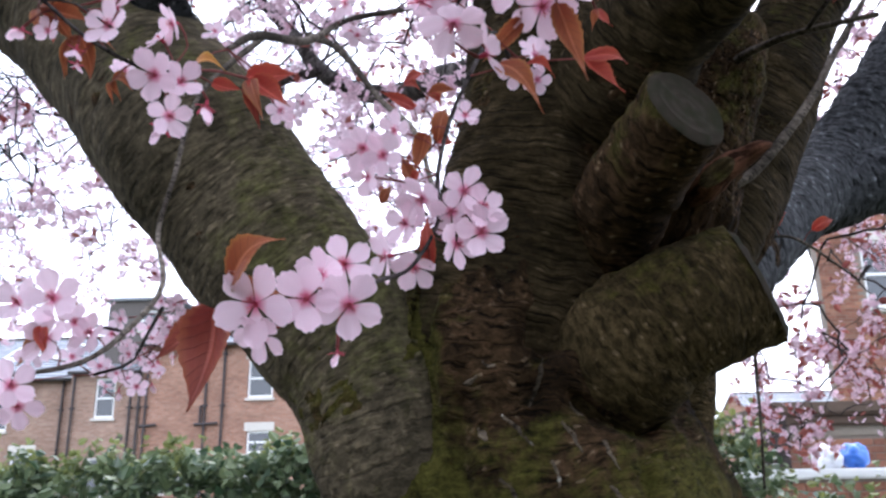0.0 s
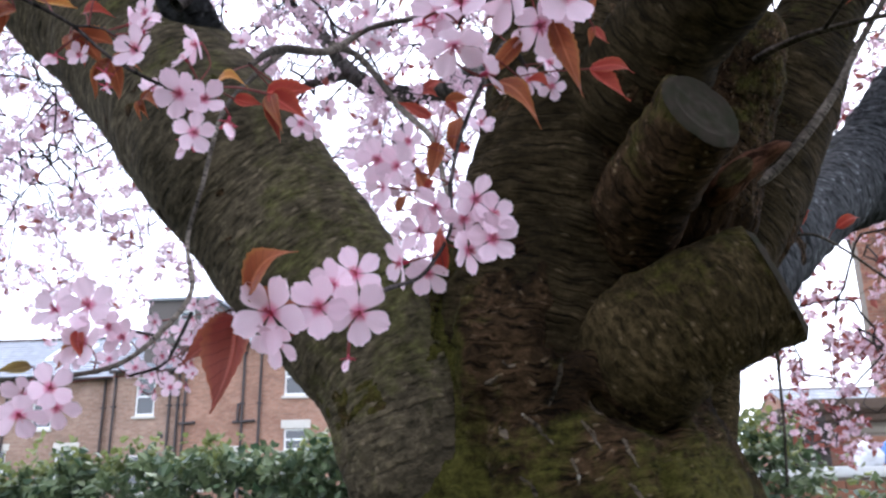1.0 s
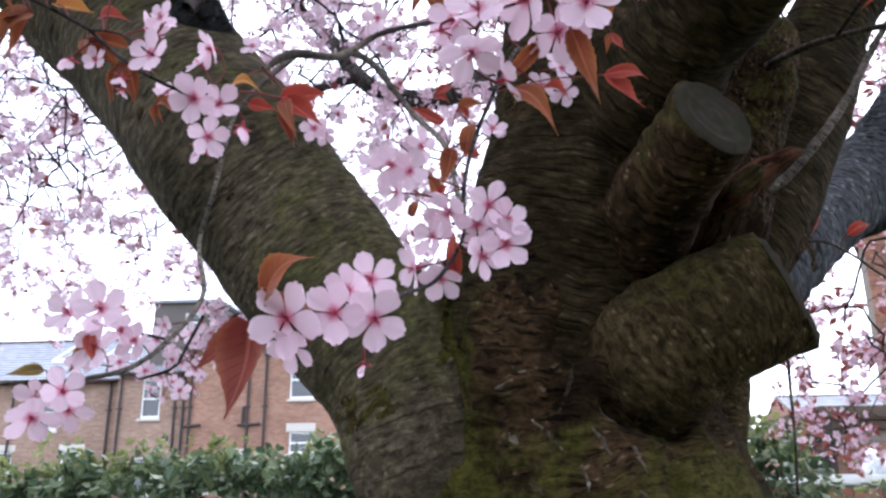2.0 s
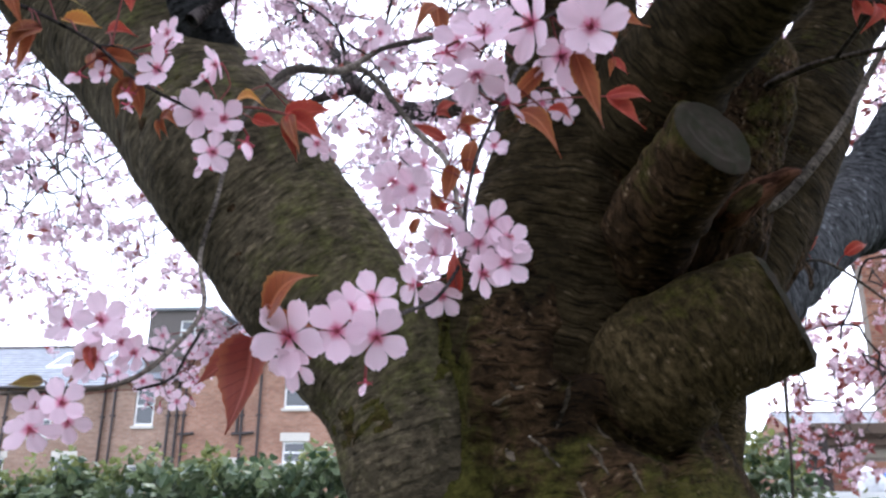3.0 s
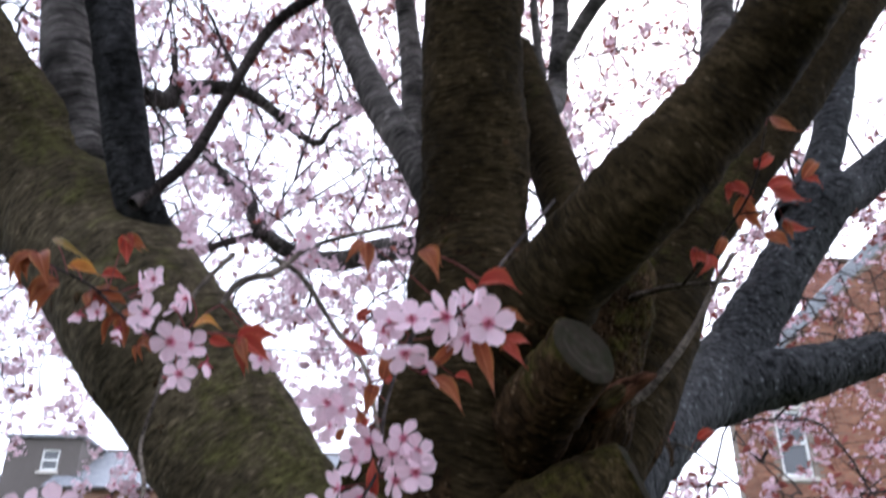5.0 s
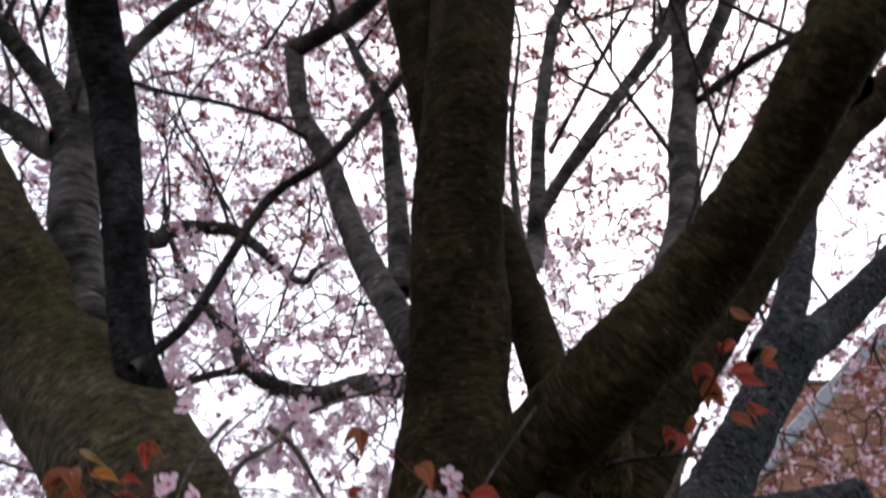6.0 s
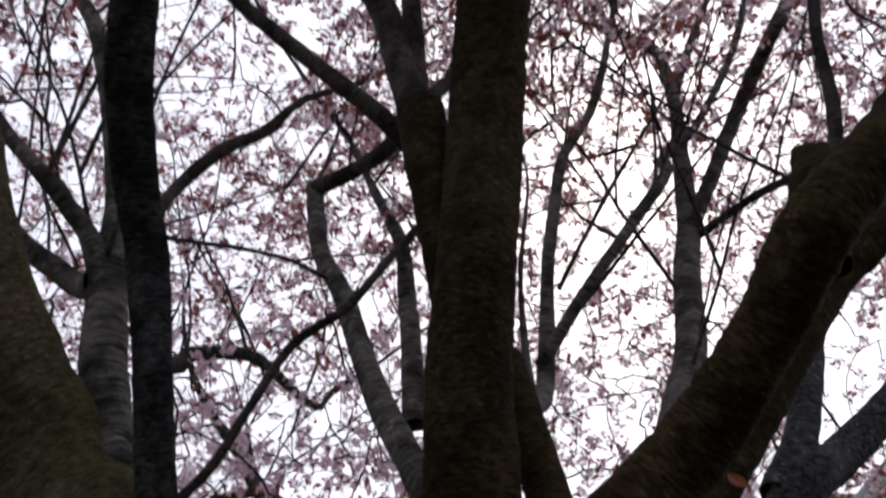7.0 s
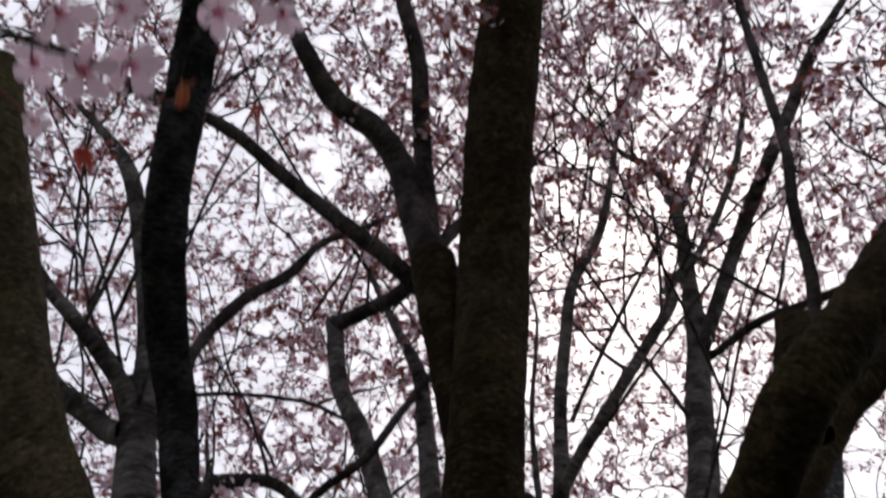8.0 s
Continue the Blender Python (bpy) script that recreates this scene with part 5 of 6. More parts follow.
LEAF_LABELS = ["bronze-red pointed young leaf", "copper-brown young leaf", "scarlet young leaf", "olive young leaf", "orange young leaf"]
leaf_seed = 0
for leaves in (LEAVES_LOW, LEAVES_TOP, LEAVES_HIGH, LEAVES_RIGHT, LEAVES_OVERHEAD):
    for a, b, w, tone in leaves:
        leaf_seed += 1
        part("leaf", leaf_mesh("leaf", a, b, w, leaf_seed), LEAF_MATS[tone], tree, LEAF_LABELS[tone])
        for _ in range((3 if leaves is LEAVES_HIGH else 1) if tone in (1, 2) and fill_rnd.random() < 0.75 else 0):
            # leaves come in tufts: a smaller, more folded one beside it
            d = Vector(b) - Vector(a)
            turn = Matrix.Rotation(fill_rnd.choice((-1, 1)) * fill_rnd.uniform(0.5, 1.1), 3, "Y") @ Matrix.Rotation(fill_rnd.uniform(-0.5, 0.5), 3, "X")
            tip = Vector(a) + turn @ d * fill_rnd.uniform(0.55, 0.9) + Vector((0, 0.004, -0.12 * d.length))
            part("leaf", leaf_mesh("leaf", a, tip, w * 0.7, leaf_seed + 500), LEAF_MATS[3 - tone if fill_rnd.random() < 0.4 else tone], tree, "small folded young leaf")
        root = nearest_twig(Vector(a))
        if 0.004 < (root - Vector(a)).length < 0.12:
            mid = (root + Vector(a)) / 2 + Vector((0, 0, 0.004))
            part("leaf_stalk", tube("leaf_stalk", [(*root, 0.0007), (*mid, 0.0006), (*a, 0.0006)], 6, 0.008, 0.0), STALK, tree)


# ---- the crown: thin branches grown towards points in the air, with small blossoms and leaves ----
def crown():
    rnd = random.Random(5)
    pos, par = [], []
    for key, line in BOUGHS.items():
        if key in ("trunk", "web", "log", "stub", "right_stub"):
            continue
        for q in spline(line, 0.12):
            if q[2] > 2.45:
                pos.append(q[:3])
                par.append(-1)
    # straighter secondary branches that carry the fine twigs
    for k in range(330):
        a = pos[rnd.randrange(len(pos))]
        if a[2] < 3.0 or a[1] < 1.2:
            continue
        d = np.array((rnd.uniform(-0.8, 0.8), rnd.uniform(-0.5, 0.8), rnd.uniform(0.5, 1.6)))
        d /= np.linalg.norm(d)
        r, p, line = rnd.uniform(0.0045, 0.0095), np.array(a), []
        n = rnd.randint(9, 17)
        for i in range(n + 1):
            line.append((*p, max(0.0018, r * (1 - 0.9 * i / n))))
            d = d + np.array((rnd.uniform(-0.10, 0.10), rnd.uniform(-0.10, 0.10), rnd.uniform(-0.05, 0.08)))
            d /= np.linalg.norm(d)
            p = p + d * 0.17
        if line[-1][1] < 0.5 and line[-1][2] < 3.8:
            continue
        part("branch", tube("branch", line, 7, 0.085, 0.05, 0.0, k), BARK_THIN, tree)
        for q in line[1:]:
            pos.append(np.array(q[:3]))
            par.append(-1)
    goals = []
    # Seventh zone: unseen crown behind the camera, added to shade the trunk.
    zones = (((-4.4, 4.4), (2.1, 5.8), (3.0, 7.8), 6300), ((-3.4, -0.7), (1.8, 4.4), (2.45, 4.0), 900), ((1.0, 3.4), (2.6, 4.4), (2.05, 3.6), 190), ((1.15, 2.7), (2.4, 4.2), (1.78, 2.5), 230),
             ((-2.8, 2.8), (-0.1, 2.2), (4.0, 7.2), 3500), ((-0.7, 0.2), (1.7, 3.4), (2.40, 3.4), 220), ((-3.0, 3.2), (-3.2, 0.0), (3.6, 6.0), 450), ((-1.6, 0.5), (1.4, 3.0), (4.3, 6.0), 420))
    for (x0, x1), (y0, y1), (z0, z1), n in zones:
        made = 0
        while made < n:
            g = np.array((rnd.uniform(x0, x1), rnd.uniform(y0, y1), rnd.uniform(z0, z1)))
            clump = noise.noise(Vector(g) * 0.7)
            if np.linalg.norm(g - np.array((0.3, -0.2, 1.8))) < 1.9 or clump < rnd.uniform(-0.6, -0.05):
                continue
            goals.append(g)
            made += 1
    store = np.zeros((220000, 3))
    count = len(pos)
    store[:count] = pos
    first = count
    goals.sort(key=lambda g: float(np.min(np.linalg.norm(store[:first] - g, axis=1))))
    chains = []
    for g in goals:
        d = np.linalg.norm(store[:count] - g, axis=1)
        i = int(np.argmin(d))
        if d[i] < 0.06:
            continue
        a = store[i].copy()
        n = max(2, int(d[i] / (0.05 if g[2] < 2.9 else 0.09)))
        bend = np.array((rnd.uniform(-0.2, 0.2), rnd.uniform(-0.2, 0.2), rnd.uniform(-0.05, 0.28))) * d[i]
        chain = [i]
        for k in range(1, n + 1):
            t = k / n
            q = a + (g - a) * t + bend * 4 * t * (1 - t) * 0.5 + np.array([rnd.uniform(-0.005, 0.005) for _ in range(3)])
            store[count] = q
            par.append(chain[-1])
            chain.append(count)
            count += 1
        chains.append(chain)
    load = np.ones(count)
    for i in range(count - 1, first - 1, -1):
        if par[i] >= 0:
            load[par[i]] += load[i]
    rad = np.minimum(0.0018 * load ** 0.29, 0.0072)
    rad[:count] *= np.where(store[:count, 2] < 3.3, 0.6, 1.0)
    verts, uvs, faces = [], [], []
    for chain in chains:
        P = store[chain]
        T = np.gradient(P, axis=0)
        base = len(verts)
        for i, c in enumerate(chain):
            t = Vector(T[i]).normalized()
            s = t.cross(Vector((0.31, 0.17, 0.9))).normalized()
            u = t.cross(s)
            r = rad[chain[1]] if i == 0 else rad[c]
            for j in range(5):
                a = j * 1.2566
                verts.append(Vector(P[i]) + (s * math.cos(a) + u * math.sin(a)) * r)
                uvs.append((j * 0.02, i * 0.09))
        for i in range(len(chain) - 1):
            for j in range(5):
                faces.append((base + i * 5 + j, base + i * 5 + (j + 1) % 5, base + i * 5 + 5 + (j + 1) % 5, base + i * 5 + 5 + j))
    # short straight spurs along the twigs
    for i in range(first, count):
        if par[i] < 0 or store[i][2] < 2.6 or rnd.random() > 0.65:
            continue
        a = Vector(store[i])
        t = (a - Vector(store[par[i]])).normalized()
        d = (t * rnd.uniform(0.2, 1.0) + Vector((rnd.gauss(0, 0.7), rnd.gauss(0, 0.7), rnd.gauss(0.25, 0.6)))).normalized()
        s = d.cross(Vector((0.31, 0.17, 0.9))).normalized()
        u = d.cross(s)
        long, r = rnd.uniform(0.06, 0.22), rnd.uniform(0.0012, 0.0019)
        base = len(verts)
        for at, rr in ((a, r), (a + d * long, r * 0.6)):
            for j in range(3):
                verts.append(at + (s * math.cos(j * 2.0944) + u * math.sin(j * 2.0944)) * rr)
                uvs.append((j * 0.01, rr))
        for j in range(3):
            faces.append((base + j, base + (j + 1) % 3, base + 3 + (j + 1) % 3, base + 3 + j))
    part("twig_mass", mesh_from("twig_mass", verts, faces, uvs), BARK_THIN, tree, "fine dark branching twigs", kind="stuff")

    pv, pf, lv, lf = [], [], [], []

    def flower(c, face, r):
        s = face.cross(Vector((0.3, 0.2, 0.93))).normalized()
        u = face.cross(s)
        spin = rnd.uniform(0, 6.28)
        for k in range(5):
            a = spin + k * 1.2566
            d = s * math.cos(a) + u * math.sin(a)
            e = s * -math.sin(a) + u * math.cos(a)
            lift = face * r * rnd.uniform(0.05, 0.35)
            b = len(pv)
            pv.extend((c + d * r * 0.05, c + d * r * 0.68 + e * r * 0.44 + lift * 0.5, c + d * r * 1.05 + lift, c + d * r * 0.68 - e * r * 0.44 + lift * 0.5))
            pf.append((b, b + 1, b + 2, b + 3))

    def small_leaf(c, d, r):
        s = d.cross(Vector((rnd.uniform(-1, 1), rnd.uniform(-1, 1), rnd.uniform(-1, 1)))).normalized()
        w = d.cross(s) * r * 0.15
        b = len(lv)
        lv.extend((c, c + d * r * 0.45 + s * r * 0.26 + w, c + d * r, c + d * r * 0.45 - s * r * 0.26 + w, c + d * r * 0.5 - w))
        lf.append((b, b + 1, b + 2, b + 4))
        lf.append((b, b + 4, b + 2, b + 3))

    for i in range(first, count):
        if load[i] > 14 or rnd.random() > 0.80:
            continue
        c = Vector(store[i])
        hub = c + Vector((rnd.gauss(0, 0.02), rnd.gauss(0, 0.02), rnd.gauss(-0.012, 0.02)))
        for _ in range(rnd.choice((6, 8, 10, 13) if c.z < 4.0 and c.x < 0.9 else (4, 5, 6, 8, 10))):
            o = Vector((rnd.gauss(0, 1), rnd.gauss(0, 1), rnd.gauss(-0.3, 1))).normalized()
            flower(hub + o * rnd.uniform(0.012, 0.045), o, rnd.uniform(0.0105, 0.0165) if c.z < 4.0 else rnd.uniform(0.0085, 0.0145))
        for _ in range(rnd.choice((0, 0, 1, 1) if c.z < 4.0 and c.x < 0.9 else (2, 3, 4, 4))):
            o = Vector((rnd.gauss(0, 1), rnd.gauss(0, 1), rnd.gauss(-0.2, 0.8))).normalized()
            small_leaf(hub + o * 0.01, o, rnd.uniform(0.024, 0.056))
    part("blossom_mass", mesh_from("blossom_mass", pv, pf, None, False), CANOPY_PETAL, tree, "clouds of small pale pink blossoms", kind="stuff")
    part("leaf_mass", mesh_from("leaf_mass", lv, lf, None, False), CANOPY_LEAF, tree, "small copper-red young leaves", kind="stuff")


crown()


# ---- hedge ----
def hedge_leaves(spots, rnd, low, high):
    verts, faces = [], []
    for c in spots:
        d = Vector((rnd.gauss(0, 1), rnd.gauss(-0.6, 0.7), rnd.gauss(-0.1, 0.7))).normalized()
        s = d.cross(Vector((rnd.gauss(0, 0.7), rnd.gauss(-0.8, 0.7), rnd.gauss(0.9, 0.7)))).normalized()
        r = rnd.uniform(low, high)
        w = d.cross(s) * r * 0.16
        b = len(verts)
        verts.extend((c, c + d * r * 0.28 + s * r * 0.36 + w, c + d * r * 0.7 + s * r * 0.30 + w * 0.8, c + d * r - w * 1.4, c + d * r * 0.7 - s * r * 0.30 + w * 0.8, c + d * r * 0.28 - s * r * 0.36 + w))
        faces.append((b, b + 1, b + 2, b + 3))
        faces.append((b, b + 3, b + 4, b + 5))
    return mesh_from("foliage", verts, faces, None, False)


def hedge(name, x0, x1, y0, y1, height, count, seed, label, sprigs=60, slope=0.0, leaf=(0.07, 0.15), thin=0.0):
    """A loose hedge: clumps of leaves over an uneven top, paler shoots sticking out, stems inside."""
    rnd = random.Random(seed)
    h = empty(name, ((x0 + x1) / 2, (y0 + y1) / 2, 0), label, "hedge")
    sv, sf = [], []

    def top(x):
        return height + slope * (x - x0) + 0.17 * noise.noise(Vector((x * 0.9, seed, 0))) + 0.14 * noise.noise(Vector((x * 2.6, seed, 4)))

    spots = []
    for _ in range(count // 14):
        x = rnd.uniform(x0, x1)
        z = top(x) * (1 - rnd.random() ** 1.3 * 0.85) - 0.05
        y = y0 + rnd.random() ** 1.8 * (y1 - y0) - 0.2 * noise.noise(Vector((x * 1.6, z * 1.6, seed)))
        if thin and noise.noise(Vector((x * 2.3, z * 2.3, seed + 8))) < -0.25 + thin:
            continue
        for _ in range(14):
            spots.append(Vector((x + rnd.gauss(0, 0.10), y + rnd.gauss(0, 0.10), z + rnd.gauss(0, 0.08))))
    part("foliage", hedge_leaves(spots, rnd, *leaf), HEDGE_LEAF, h, "glossy dark green leaves", kind="stuff")
    shoots = []
    for _ in range(sprigs):
        x, y = rnd.uniform(x0, x1), rnd.uniform(y0, (y0 + y1) / 2)
        rise, lean = rnd.uniform(0.05, 0.34), rnd.uniform(-0.12, 0.12)
        for k in range(rnd.randint(7, 14)):
            f = rnd.random()
            shoots.append(Vector((x + lean * f + rnd.gauss(0, 0.035), y + rnd.gauss(0, 0.04), top(x) - 0.12 + (rise + 0.1) * f)))
    part("foliage", hedge_leaves(shoots, rnd, leaf[0] * 0.7, leaf[1] * 0.75), SHOOT_LEAF, h, "pale yellow-green young shoots", kind="stuff")
    n = max(3, int((x1 - x0) / 0.35))
    for i in range(n):
        x = x0 + (i + 0.5) * (x1 - x0) / n
        y = (y0 + y1) / 2 + rnd.uniform(-0.15, 0.15)
        for k in range(3):
            line = [(x, y, -0.02, 0.02), (x + rnd.uniform(-0.15, 0.15), y + rnd.uniform(-0.2, 0.1), height * 0.5, 0.012), (x + rnd.uniform(-0.3, 0.3), y + rnd.uniform(-0.3, 0.2), top(x) * 0.93, 0.004)]
            S = spline(line, 0.3)
            b = len(sv)
            for q in S:
                for j in range(4):
                    sv.append((q[0] + q[3] * math.cos(j * 1.571), q[1] + q[3] * math.sin(j * 1.571), q[2]))
            for a in range(len(S) - 1):
                for j in range(4):
                    sf.append((b + a * 4 + j, b + a * 4 + (j + 1) % 4, b + a * 4 + 4 + (j + 1) % 4, b + a * 4 + 4 + j))
    part("stems", mesh_from("stems", sv, sf), DARK_TIMBER, h, kind="stuff")


hedge("hedge", -10.5, -0.2, 8.6, 9.8, 1.53, 18000, 2, "leafy dark green hedge in front of brick houses", 110, 0.07, (0.08, 0.17))
# Unseen hedge added behind the camera; it cuts skylight on the trunk's front.
hedge("hedge", -7.0, 7.0, -3.4, -2.6, 4.2, 14000, 9, "unseen tall dark green hedge added behind the camera to block light")
hedge("shrub", 1.35, 2.05, 5.7, 6.3, 1.92, 1300, 7, "leafy green shrub with yellow-green tops", 26, 0.0, (0.05, 0.10))
hedge("shrub", 2.05, 3.2, 5.7, 6.2, 1.72, 800, 5, "low thin shrub beside a white coping", 6, -0.10, (0.05, 0.10), 0.12)


post = tagged(part("fence_post", boxed(-2.10, -1.88, 10.0, 10.07, -0.05, 2.24, bevel=0.012), CREAM, None), "cream-painted wooden fence post behind a hedge", "post")


# ---- houses ----
def wall_with_openings(x0, x1, y, depth, z1, holes, z0=-0.1):
    """A wall slab, from the ground as a rule, facing -y, with rectangular openings through it."""
    bm = bmesh.new()
    xs = sorted({x0, x1, *[h[0] for h in holes], *[h[1] for h in holes]})
    for a, b in zip(xs, xs[1:]):
        mid = (a + b) / 2
        cuts = sorted((h[2], h[3]) for h in holes if h[0] < mid < h[1])
        z = z0
        for c0, c1 in cuts:
            box(bm, a, b, y, y + depth, z, c0)
            z = c1
        box(bm, a, b, y, y + depth, z, z1)
    bmesh.ops.remove_doubles(bm, verts=bm.verts, dist=0.0005)
    return bm


def sash_window(house, x0, x1, z0, z1, y, sill=True, lintel=None):
    """A white sash window set back in its opening, with stone sill and lintel."""
    f = 0.07
    bm = bmesh.new()
    box(bm, x0 + 0.003, x0 + f, y + 0.05, y + 0.13, z0 + 0.003, z1 - 0.003)
    box(bm, x1 - f, x1 - 0.003, y + 0.05, y + 0.13, z0 + 0.003, z1 - 0.003)
    box(bm, x0 + f, x1 - f, y + 0.053, y + 0.127, z0 + 0.003, z0 + f + 0.02)
    box(bm, x0 + f, x1 - f, y + 0.053, y + 0.127, z1 - f, z1 - 0.003)
    zm = (z0 + z1) / 2
    box(bm, x0 + f, x1 - f, y + 0.045, y + 0.12, zm - 0.035, zm + 0.035)
    w = part("window", bm, WHITE_PAINT, house, "white-painted sash window")
    part("pane", boxed(x0 + f, x1 - f, y + 0.088, y + 0.094, z0 + f + 0.02, zm - 0.035), GLASS, w)
    part("pane", boxed(x0 + f, x1 - f, y + 0.078, y + 0.084, zm + 0.035, z1 - f), GLASS, w)
    if sill:
        part("sill", boxed(x0 - 0.07, x1 + 0.07, y - 0.07, y + 0.048, z0 - 0.10, z0 - 0.002, bevel=0.012), LINTEL, w, "pale stone sill")
    if lintel:
        part("lintel", boxed(x0 - 0.10, x1 + 0.10, y - 0.012, y + 0.045, z1 + 0.002, z1 + lintel, bevel=0.008), LINTEL, w, "pale painted stone lintel")
    return w


def pitched_roof(house, x0, x1, y0, y1, z0, z1, name="roof"):
    """A slate roof rising from the eave at y0 to the ridge at y1 and down behind, in overlapping courses."""
    n = 16
    front = []
    for i in range(n):
        t0, t1 = i / n, (i + 1) / n
        front.append((y0 + (y1 - y0) * t0, z0 + (z1 - z0) * t0 + 0.045))
        front.append((y0 + (y1 - y0) * t1, z0 + (z1 - z0) * t1 + 0.012))
    line = front + [(2 * y1 - y, z) for y, z in reversed(front)]
    line += [(2 * y1 - y0, z0), (y1, z1 - 0.06), (y0, z0)]
    bm = bmesh.new()
    a = [bm.verts.new((x0, y, z)) for y, z in line]
    b = [bm.verts.new((x1, y, z)) for y, z in line]
    for k in range(len(line)):
        m = (k + 1) % len(line)
        bm.faces.new((a[k], a[m], b[m], b[k]))
    bm.faces.new(a)
    bm.faces.new(list(reversed(b)))
    bmesh.ops.recalc_face_normals(bm, faces=bm.faces)
    r = part(name, bm, SLATE, house, "grey slate roof")
    part("ridge", boxed(x0, x1, y1 - 0.12, y1 + 0.12, z1 - 0.02, z1 + 0.07, bevel=0.03), STONE, r)
    return r


def drainpipe(house, x, y, z0, z1):
    line = [(x, y - 0.07, z0, 0.045), (x, y - 0.07, (z0 + z1) / 2, 0.045), (x, y - 0.07, z1, 0.045)]
    p = part("drainpipe", tube("drainpipe", line, 12, 0.6, 0.0), PIPE, house, "dark iron drainpipe")
    z = z0 + 0.9
    while z < z1:
        part("bracket", boxed(x - 0.09, x + 0.09, y - 0.13, y, z - 0.03, z + 0.03, bevel=0.008), PIPE, p)
        z += 1.8


def gable(x, y0, y1, ym, z0, z1, depth):
    bm = bmesh.new()
    vs = [bm.verts.new(v) for v in ((x, y0, z0), (x, y1, z0), (x, ym, z1), (x + depth, y0, z0), (x + depth, y1, z0), (x + depth, ym, z1))]
    for q in ((0, 2, 1), (3, 4, 5), (0, 1, 4, 3), (1, 2, 5, 4), (2, 0, 3, 5)):
        bm.faces.new([vs[k] for k in q])
    bmesh.ops.recalc_face_normals(bm, faces=bm.faces)
    return bm


def terrace_house(x0, x1, y, back, eave, ridge, brick_mat, windows, pipes, label):
    h = empty("terraced_house", ((x0 + x1) / 2, y, 0), label, "house", "terraced houses")
    part("wall", wall_with_openings(x0, x1, y, 0.3, eave, [w[:4] for w in windows]), brick_mat, h, "weathered brick back wall")
    part("wall", boxed(x0, x0 + 0.3, y + 0.301, back, -0.1, eave), brick_mat, h)
    part("wall", boxed(x1 - 0.3, x1, y + 0.301, back, -0.1, eave), brick_mat, h)
    part("wall", boxed(x0 + 0.301, x1 - 0.301, back - 0.3, back, -0.1, eave), brick_mat, h)
    part("floor", boxed(x0 + 0.301, x1 - 0.301, y + 0.301, back - 0.301, -0.05, 0.05), DARK_TIMBER, h)
    ym = (y + back) / 2
    pitched_roof(h, x0 - 0.05, x1 + 0.05, y - 0.25, ym, eave + 0.01, ridge)
    part("gable", gable(x0, y, back, ym, eave + 0.002, ridge - 0.05, 0.3), brick_mat, h)
    part("gable", gable(x1 - 0.3, y, back, ym, eave + 0.002, ridge - 0.05, 0.3), brick_mat, h)
    part("gutter", tube("gutter", [(x0, y - 0.3, eave - 0.02, 0.06), ((x0 + x1) / 2, y - 0.3, eave - 0.02, 0.06), (x1, y - 0.3, eave - 0.02, 0.06)], 12, 1.0, 0.0), PIPE, h, "dark iron gutter")
    for wx0, wx1, wz0, wz1, lin in windows:
        sash_window(h, wx0, wx1, wz0, wz1, y, True, lin)
    for px in pipes:
        drainpipe(h, px, y, 0.0, eave - 0.05)
    return h


def chimney(house, x0, x1, y0, y1, z0, z1, pots):
    c = part("chimney", boxed(x0, x1, y0, y1, z0, z1, bevel=0.02), BRICK_DARK, house, "brick chimney stack")
    part("chimney_cap", boxed(x0 - 0.06, x1 + 0.06, y0 - 0.06, y1 + 0.06, z1 + 0.001, z1 + 0.14, bevel=0.02), STONE, c)
    for i in range(pots):
        x = x0 + (i + 0.5) * (x1 - x0) / pots
        part("chimney_pot", tube("chimney_pot", [(x, (y0 + y1) / 2, z1 + 0.13, 0.13), (x, (y0 + y1) / 2, z1 + 0.35, 0.11), (x, (y0 + y1) / 2, z1 + 0.6, 0.12)], 14, 0.1, 0.0), BRICK_PALE, c, "clay chimney pot")


wing_a = terrace_house(-12.0, -2.0, 28.0, 34.0, 6.65, 8.55, BRICK,
                       [(-8.25, -7.35, 4.74, 6.1, 0.2), (-8.2, -7.35, 2.85, 3.6, 0.3), (-10.45, -9.75, 1.6, 2.85, 0.2), (-11.7, -11.0, 1.6, 2.85, None), (-5.6, -4.7, 4.74, 6.1, 0.2)],
                       [-9.72, -9.1, -11.85], "red brick terraced house with white sash windows")
wing_b = terrace_house(-14.7, -12.02, 28.1, 34.5, 5.76, 7.3, BRICK_PALE,
                       [(-13.78, -13.05, 4.15, 5.55, None), (-13.9, -13.1, 1.5, 2.8, None)],
                       [-12.46, -12.15, -14.55], "narrow pale brick terraced house with slate roof")
wing_c = terrace_house(-27.0, -14.75, 28.6, 36.0, 5.6, 7.8, BRICK_PALE,
                       [(-18.0, -17.2, 3.8, 5.1, 0.2), (-16.9, -16.1, 1.6, 3.05, 0.25), (-21.5, -20.5, 3.8, 5.1, 0.2), (-19.6, -18.8, 1.6, 3.05, 0.25)],
                       [-15.2, -19.0], "pale brick terraced house with roof light")
for x0, x1, z in ((-10.04, -9.25, 3.86), (-12.0, -11.42, 3.84)):
    part("waste_pipe", tube("waste_pipe", [(x0, 27.93, z, 0.05), ((x0 + x1) / 2, 27.93, z + 0.01, 0.05), (x1, 27.93, z + 0.04, 0.05)], 12, 0.3, 0.0), PIPE, wing_a, "dark iron waste pipe")
part("waste_pipe", tube("waste_pipe", [(-9.87, 27.93, 3.86, 0.045), (-9.87, 27.93, 4.2, 0.045), (-9.87, 27.93, 4.5, 0.045)], 12, 0.2, 0.0), PIPE, wing_a, "dark iron waste pipe")
